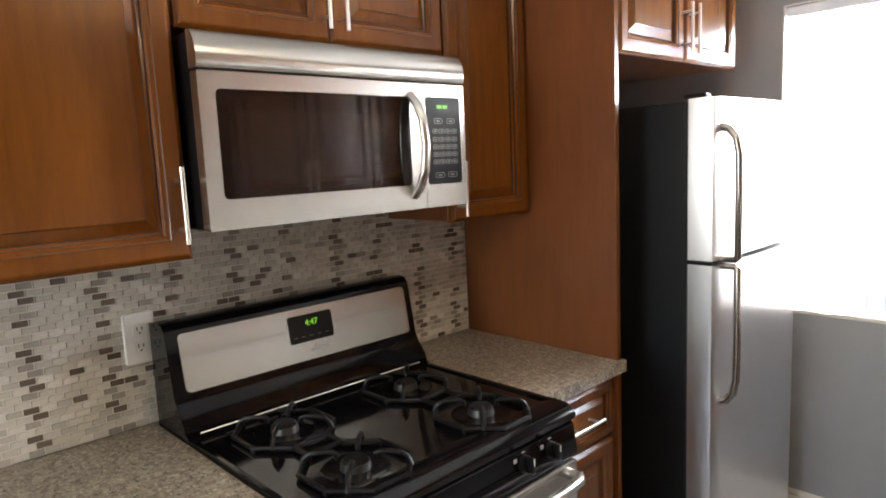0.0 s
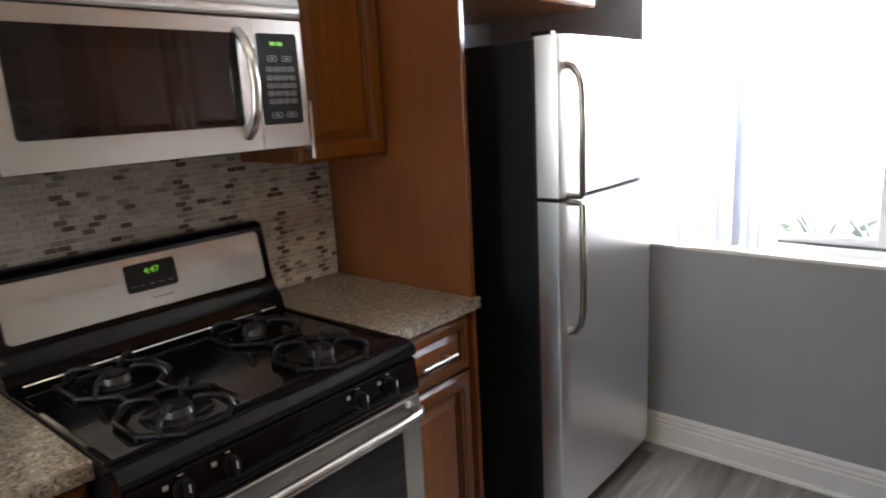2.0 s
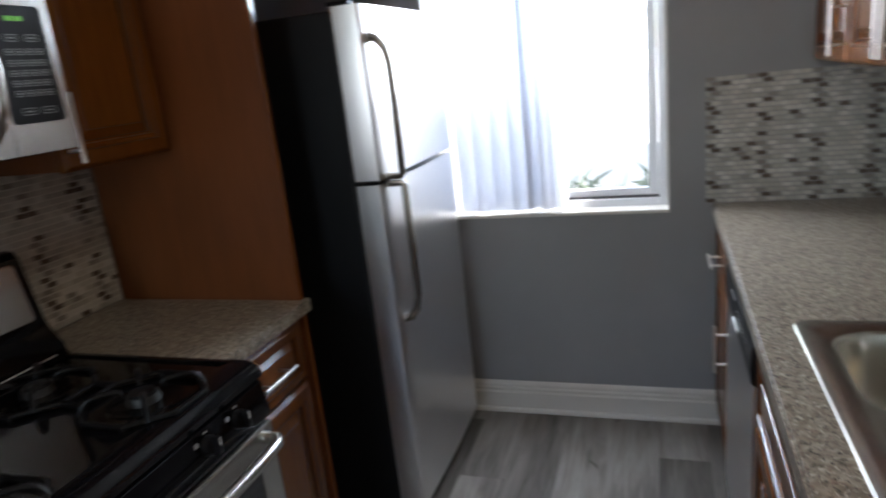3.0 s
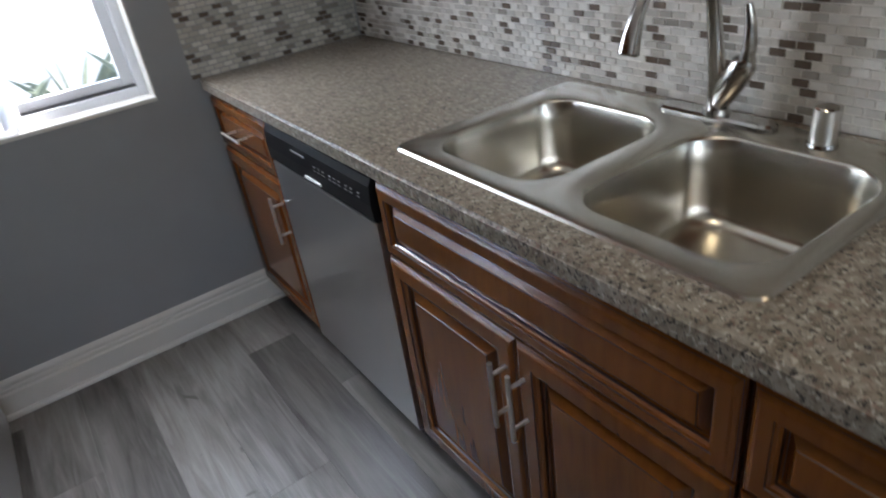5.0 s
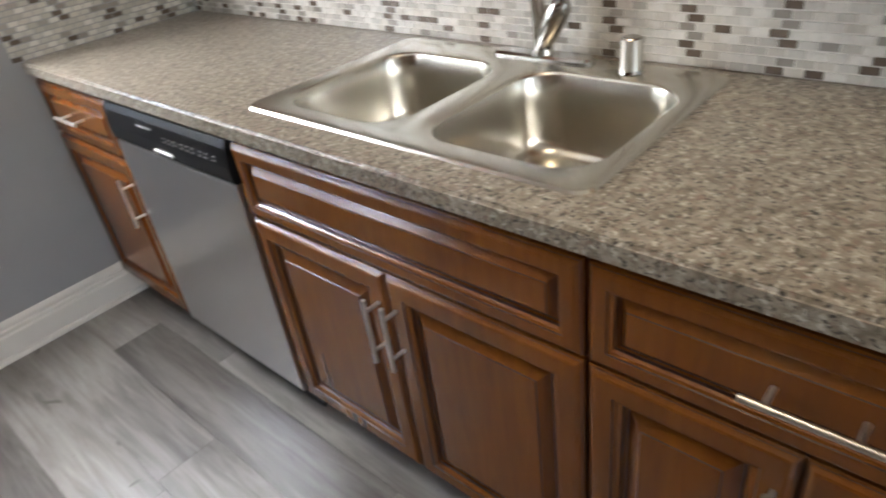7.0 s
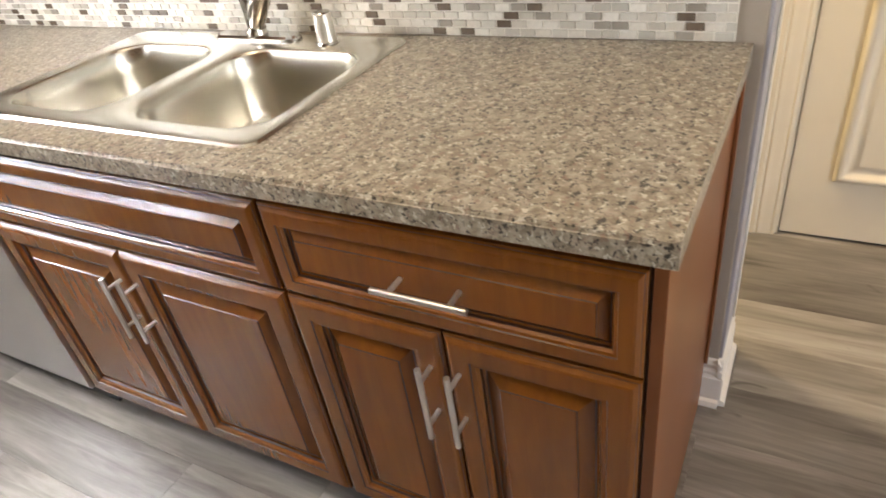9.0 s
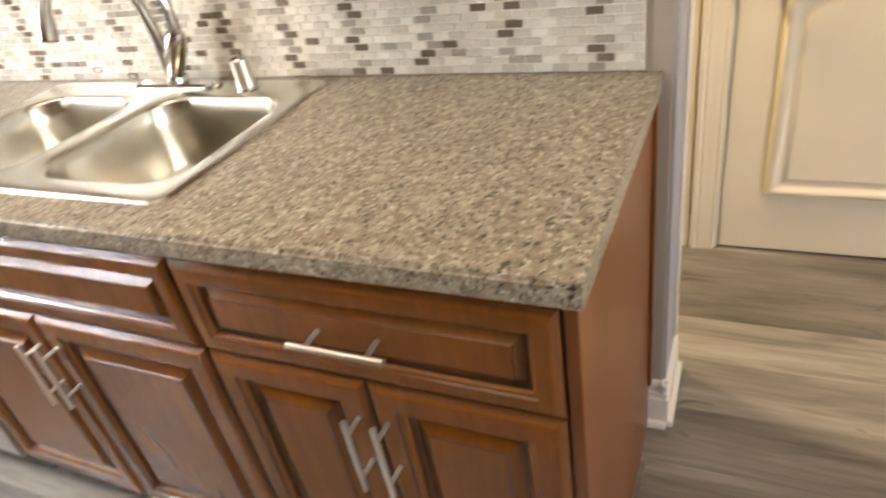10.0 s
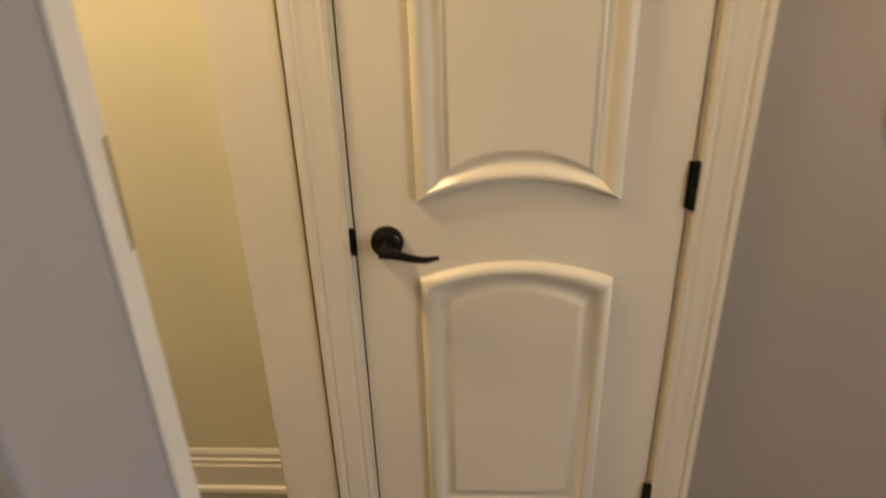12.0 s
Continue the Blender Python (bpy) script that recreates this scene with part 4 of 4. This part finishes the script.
part("body", box(bmesh.new(), WX + 0.003, MF - 0.035, MY0 + 0.004, MY1 - 0.004, MZ0 + 0.004, MZ1 - 0.002, 0.002), BLACK, mw)
bm = bmesh.new()
extrude(bm, [(MF - 0.035, 1.757), (MF - 0.001, 1.757), (MF + 0.003, 1.765), (MF + 0.004, 1.785), (MF, 1.805), (MF - 0.008, 1.822), (MF - 0.020, 1.833), (MF - 0.035, 1.834)], MY0, MY1, "y")
part("vent_panel", bm, STEEL, mw, "curved stainless vent panel", smooth=True)


def ring_plate(bm, x, y0, y1, z0, z1, hole, r, deep):
    """A plate in a plane of constant x with one rounded hole through it."""
    out = rrect(y0, y1, z0, z1, 0.004, 3)
    hol = rrect(*hole, r, 6)
    for xx in (x, x - deep):
        es = []
        for lp in (out, hol):
            vs = [bm.verts.new((xx, a, b)) for a, b in lp]
            es += [bm.edges.new((vs[k], vs[(k + 1) % len(vs)])) for k in range(len(vs))]
        bmesh.ops.triangle_fill(bm, edges=es, use_beauty=True)
    for lp in (out, hol):
        loft(bm, [[(x, a, b) for a, b in lp], [(x - deep, a, b) for a, b in lp]], cap1=False)
    bmesh.ops.remove_doubles(bm, verts=bm.verts, dist=0.0003)


bm = bmesh.new()
ring_plate(bm, MF, MY0, 1.494, MZ0, 1.752, (0.925, 1.446, 1.488, 1.716), 0.012, 0.032)
md = part("door", bm, STEEL, mw, "stainless microwave door")
part("glass", box(bmesh.new(), MF - 0.012, MF - 0.003, 0.921, 1.450, 1.484, 1.720), GLASS_BLACK, md, "black door glass")
part("inner_window", box(bmesh.new(), MF - 0.0032, MF - 0.0024, 0.968, 1.395, 1.512, 1.672), MESH_GLASS, md, "brownish mesh behind the glass")
bm = bmesh.new()
tube(bm, [(MF - 0.002, 1.452, 1.722), (MF + 0.018, 1.455, 1.700), (MF + 0.036, 1.460, 1.655), (MF + 0.042, 1.462, 1.590), (MF + 0.036, 1.460, 1.525), (MF + 0.018, 1.455, 1.480), (MF - 0.002, 1.452, 1.458)], 0.0105, 14, 1.3)
part("handle", bm, STEEL, md, "curved stainless handle", smooth=True)
bm = bmesh.new()
ring_plate(bm, MF, 1.496, MY1, MZ0, 1.752, (1.502, 1.630, 1.486, 1.718), 0.010, 0.032)
part("control_frame", bm, STEEL, mw)
kp = part("keypad", box(bmesh.new(), MF - 0.012, MF - 0.001, 1.500, 1.632, 1.484, 1.720), BLACK, mw, "black keypad")
for a, b in ((1.545, 1.562), (1.566, 1.583)):
    part("display_bar", box(bmesh.new(), MF - 0.0012, MF - 0.0003, a, b, 1.688, 1.697), GREEN, kp)
rows = [(1.655, 2, 0.030, 0.014), (1.628, 4, 0.020, 0.012), (1.606, 4, 0.020, 0.012), (1.586, 4, 0.020, 0.012), (1.566, 4, 0.020, 0.012), (1.546, 4, 0.020, 0.012), (1.510, 2, 0.034, 0.014)]
for zz, count, bw_, bh in rows:
    for k in range(count):
        yy = 1.524 + (0.094 / count) * (k + 0.5)
        bm = bmesh.new()
        ring_plate(bm, MF - 0.0004, yy - bw_ / 2, yy + bw_ / 2, zz - bh / 2, zz + bh / 2, (yy - bw_ / 2 + 0.0014, yy + bw_ / 2 - 0.0014, zz - bh / 2 + 0.0014, zz + bh / 2 - 0.0014), 0.001, 0.0006)
        bt = part("button", bm, LABEL, kp)
        part("printed_mark", box(bmesh.new(), MF - 0.0009, MF - 0.0004, yy - bw_ * 0.22, yy + bw_ * 0.22, zz - 0.0015, zz + 0.0015), LABEL, kp)
part("underside", box(bmesh.new(), WX + 0.05, MF - 0.04, MY0 + 0.03, MY1 - 0.03, MZ0 - 0.004, MZ0 + 0.003), BLACK, mw)

# ---- fridge ----
FY0, FY1, FF = 2.222, 2.925, -0.603
fr = thing("refrigerator", (-1.0, 2.58, 0), "stainless top-freezer refrigerator with black sides", "refrigerator")
part("body", box(bmesh.new(), WX + 0.04, FF - 0.090, FY0 + 0.004, FY1 - 0.004, 0.03, 1.690, 0.006), FRIDGE_SIDE, fr, "black textured case")


def fridge_door(z0, z1):
    bm = bmesh.new()
    prof = [(FF - 0.082, FY0), (FF - 0.018, FY0), (FF - 0.008, FY0 + 0.003), (FF - 0.002, FY0 + 0.014), (FF + 0.001, FY0 + 0.06), (FF + 0.006, (FY0 + FY1) / 2), (FF + 0.001, FY1 - 0.06), (FF - 0.002, FY1 - 0.014), (FF - 0.008, FY1 - 0.003), (FF - 0.018, FY1), (FF - 0.082, FY1)]
    extrude(bm, prof, z0, z1, "z")
    return part("door", bm, STEEL_H, fr, "brushed stainless door", smooth=True)


d1 = fridge_door(1.212, 1.698)
d2 = fridge_door(0.100, 1.198)
part("gasket", box(bmesh.new(), FF - 0.090, FF - 0.081, FY0 + 0.01, FY1 - 0.01, 0.105, 1.69), GASKET, fr)
part("base_grille", box(bmesh.new(), FF - 0.10, FF - 0.06, FY0 + 0.01, FY1 - 0.01, 0.012, 0.092, 0.004), BLACK, fr)
part("hinge_cover", box(bmesh.new(), FF - 0.10, FF - 0.03, FY0 + 0.004, FY0 + 0.04, 1.699, 1.712, 0.004), BLACK, fr)
part("middle_hinge", box(bmesh.new(), FF - 0.085, FF - 0.004, FY0 - 0.008, FY0 + 0.03, 1.200, 1.210, 0.002), BLACK, fr)
hy = FY0 + 0.046
bm = bmesh.new()
tube(bm, [(FF - 0.004, hy, 1.612), (FF + 0.020, hy, 1.604), (FF + 0.041, hy, 1.577), (FF + 0.050, hy, 1.532), (FF + 0.052, hy, 1.43), (FF + 0.051, hy, 1.222), (FF + 0.046, hy, 1.2155), (FF - 0.004, hy, 1.2155)], [0.013, 0.0125, 0.0115, 0.011, 0.011, 0.011, 0.010, 0.010], 14)
part("handle", bm, NICKEL_DARK, d1, "curved metal handle", smooth=True)
bm = bmesh.new()
tube(bm, [(FF - 0.004, hy, 0.765), (FF + 0.022, hy, 0.773), (FF + 0.042, hy, 0.800), (FF + 0.051, hy, 0.845), (FF + 0.053, hy, 0.96), (FF + 0.051, hy, 1.187), (FF + 0.046, hy, 1.1945), (FF - 0.004, hy, 1.1945)], [0.013, 0.0125, 0.0115, 0.011, 0.011, 0.011, 0.010, 0.010], 14)
part("handle", bm, NICKEL_DARK, d2, "curved metal handle", smooth=True)
for x in (WX + 0.1, FF - 0.12):
    for y in (FY0 + 0.05, FY1 - 0.05):
        part("foot", cyl(bmesh.new(), (x, y, 0.001), (x, y, 0.032), 0.018, seg=14), BLACK, fr)


# ---- plates on the walls ----
def wall_plate(name, x, y, z, w, h, side, label, kind):
    p = thing(name, (x, y, z), label, "outlet" if kind == "outlet" else "switch")
    bm = bmesh.new()
    lp = rrect(y - w / 2, y + w / 2, z - h / 2, z + h / 2, 0.006, 3)
    loft(bm, [[(x, a, b) for a, b in lp], [(x + side * 0.005, a, b) for a, b in lp], [(x + side * 0.009, y + (a - y) * 0.94, z + (b - z) * 0.97) for a, b in lp]])
    part("plate", bm, PLATE, p)
    face = x + side * 0.009
    if kind == "outlet":
        for dz in (0.022, -0.022):
            r = part("receptacle", box(bmesh.new(), face - 0.001, face + 0.0015, y - 0.016, y + 0.016, z + dz - 0.015, z + dz + 0.015, 0.0006), PLATE, p)
            for dy in (-0.006, 0.006):
                part("slot", box(bmesh.new(), face + 0.001, face + 0.002, y + dy - 0.0012, y + dy + 0.0012, z + dz - 0.001, z + dz + 0.008), SLOT, r)
            part("slot", box(bmesh.new(), face + 0.001, face + 0.002, y - 0.0022, y + 0.0022, z + dz - 0.010, z + dz - 0.006), SLOT, r)
    else:
        for dy in ((-0.023, 0.023) if w > 0.09 else (0,)):
            bm = bmesh.new()
            xs = sorted((face - side * 0.001, face + side * 0.0035))
            box(bm, xs[0], xs[1], y + dy - 0.0165, y + dy + 0.0165, z - 0.033, z + 0.033, 0.001)
            bmesh.ops.rotate(bm, verts=bm.verts, cent=(face, y + dy, z), matrix=Matrix.Rotation(radians(3), 3, "Y"))
            part("rocker", bm, PLATE, p)


wall_plate("wall_outlet", WX, 0.851, 1.143, 0.074, 0.130, 1, "white double wall outlet on the tiled splashback", "outlet")
wall_plate("light_switch", EX, 0.560, 1.163, 0.122, 0.122, -1, "white two-rocker light switch on the tiled splashback", "switch")
wall_plate("wall_outlet", EX, 2.325, 1.205, 0.078, 0.120, -1, "white switch plate on the tiled splashback by the sink", "switch")

# ---- ceiling lamps ----
for nm, at, rad, _, _ in LAMPS:
    c = thing(nm, (at[0], at[1], CEIL_Z), "round flush ceiling light with warm diffuser", "ceiling light")
    part("base", cyl(bmesh.new(), (at[0], at[1], CEIL_Z - 0.03), (at[0], at[1], CEIL_Z - 0.0005), rad * 1.05, rad * 1.05, 36), TRIM, c)
    part("diffuser", cyl(bmesh.new(), (at[0], at[1], CEIL_Z - 0.052), (at[0], at[1], CEIL_Z - 0.03), rad * 0.85, rad, 36), LENS, c)

# ---- floor ----
floor = structure("floor", box(bmesh.new(), WX - 0.15, 2.82, -3.12, NY + 0.15, -0.15, -0.004), SLOT, "grey oak vinyl plank floor", "floor")
rnd = random.Random(4)
PW, PL = 0.182, 1.22
shared = {}
x = WX - 0.05
while x < 2.72:
    y = -3.05 - rnd.uniform(0, PL)
    while y < NY:
        a, b = max(y, -3.0), min(y + PL, NY)
        if b - a > 0.02:
            key = round(b - a, 3)
            if key not in shared:
                bm = bmesh.new()
                box(bm, -PW / 2 + 0.0002, PW / 2 - 0.0002, -(b - a) / 2 + 0.0002, (b - a) / 2 - 0.0002, -0.0035, 0.0)
                e = [e for e in bm.edges if all(abs(v.co.z) < 1e-5 for v in e.verts)]
                bmesh.ops.bevel(bm, geom=e, offset=0.0006, segments=1, affect="EDGES")
                me = bpy.data.meshes.new("plank")
                bm.to_mesh(me)
                bm.free()
                me.materials.append(PLANK)
                shared[key] = me
            o = new("plank", shared[key])
            o.parent = floor
            o.location = (x + PW / 2, (a + b) / 2, 0)
        y += PL
    x += PW

# ---- mosaic splashbacks ----
TP, TH, TG = 0.0338, 0.0169, 0.0011
TW = TP - 2 * TG + TG


def tile_verts(w, h, d=0.0045, c=0.0008):
    a, b = w / 2, h / 2
    vs = [(-a, -b, 0), (a, -b, 0), (a, b, 0), (-a, b, 0), (-a + c, -b + c, d), (a - c, -b + c, d), (a - c, b - c, d), (-a + c, b - c, d)]
    fs = [(4, 5, 6, 7), (0, 1, 5, 4), (1, 2, 6, 5), (2, 3, 7, 6), (3, 0, 4, 7)]
    return vs, fs


def mosaic(name, origin, along, normal, length, z0, z1, label, seed, parts_from, parts_to):
    """A brick-bond mosaic on a grout bed; the stretch parts_from..parts_to is laid tile by tile."""
    rnd = random.Random(seed)
    along, normal, origin = Vector(along), Vector(normal), Vector(origin)
    up = Vector((0, 0, 1))
    rot = Matrix((along, up, normal)).transposed().to_4x4()
    bm = bmesh.new()
    A, B = origin, origin + along * length
    lo, hi = A - normal * 0.0055, B - normal * 0.0018
    box(bm, min(lo.x, hi.x), max(lo.x, hi.x), min(lo.y, hi.y), max(lo.y, hi.y), z0, z1)
    base = tagged(part(name, bm, GROUT), label, "splashback", kind="structure")
    verts, faces, mats = [], [], []
    shared = {}
    rows_n = int((z1 - z0) / TH)
    count = 0
    for r in range(rows_n):
        z = z0 + (r + 0.5) * TH
        u = -TP * (0.5 if r % 2 else 0)
        c = 0
        while u < length:
            u0, u1 = max(u, 0), min(u + TP, length)
            k = (c * 3 + r * 2 + (r // 2)) % 10
            q = rnd.random()
            tone = 4 if (k == 0 and q < 0.75) or q > 0.965 else 3 if k == 5 and q < 0.5 or q > 0.92 else 2 if q > 0.74 else 1 if q > 0.40 else 0
            if u1 - u0 > 0.006:
                w, h = u1 - u0 - TG * 1.6, TH - TG * 1.6
                mid = origin + along * ((u0 + u1) / 2) + up * (z - origin.z) - normal * 0.0042
                if parts_from <= (u0 + u1) / 2 <= parts_to and count < 300:
                    count += 1
                    key = (tone, round(w, 4))
                    if key not in shared:
                        vs, fs = tile_verts(w, h)
                        me = bpy.data.meshes.new("tile")
                        me.from_pydata(vs, [], fs)
                        me.materials.append(TILES[tone])
                        shared[key] = me
                    o = new("tile", shared[key])
                    o.parent = base
                    o.matrix_local = Matrix.Translation(mid) @ rot @ pose(0, 0, 0, rnd.uniform(-1.2, 1.2), rnd.uniform(-1.2, 1.2), 0)
                else:
                    vs, fs = tile_verts(w, h)
                    n0 = len(verts)
                    m = Matrix.Translation(mid) @ rot @ pose(0, 0, 0, rnd.uniform(-1.2, 1.2), rnd.uniform(-1.2, 1.2), 0)
                    verts += [tuple(m @ Vector(v)) for v in vs]
                    faces += [tuple(i + n0 for i in f) for f in fs]
                    mats += [tone] * len(fs)
            u += TP
            c += 1
    me = bpy.data.meshes.new("tiles")
    me.from_pydata(verts, [], faces)
    for t in TILES:
        me.materials.append(t)
    me.polygons.foreach_set("material_index", mats)
    o = new("tiles", me)
    o.parent = base
    o["kind"] = "stuff"


mosaic("splashback_east", (EX, NY - 0.001, TOP + 0.001), (0, -1, 0), (-1, 0, 0), NY - 0.432, TOP + 0.001, 1.372, "stone and glass brick mosaic splashback behind the sink", 11, NY - 0.81, NY - 0.432)
mosaic("splashback_east_upper", (EX, 1.799, 1.373), (0, -1, 0), (-1, 0, 0), 0.698, 1.373, 1.62, "stone mosaic splashback between the wall cabinets", 15, -2, -1)
mosaic("splashback_north", (0.318, NY - 0.0005, TOP + 0.001), (1, 0, 0), (0, -1, 0), EX - 0.318 - 0.006, TOP + 0.001, 1.385, "stone mosaic splashback returning beside the window", 12, 0.0, 0.38)
mosaic("splashback_west", (WX, 0.08, TOP + 0.001), (0, 1, 0), (1, 0, 0), 2.029 - 0.08, TOP + 0.001, 1.424, "stone and glass brick mosaic splashback behind the stove", 13, 0.42, 0.79)
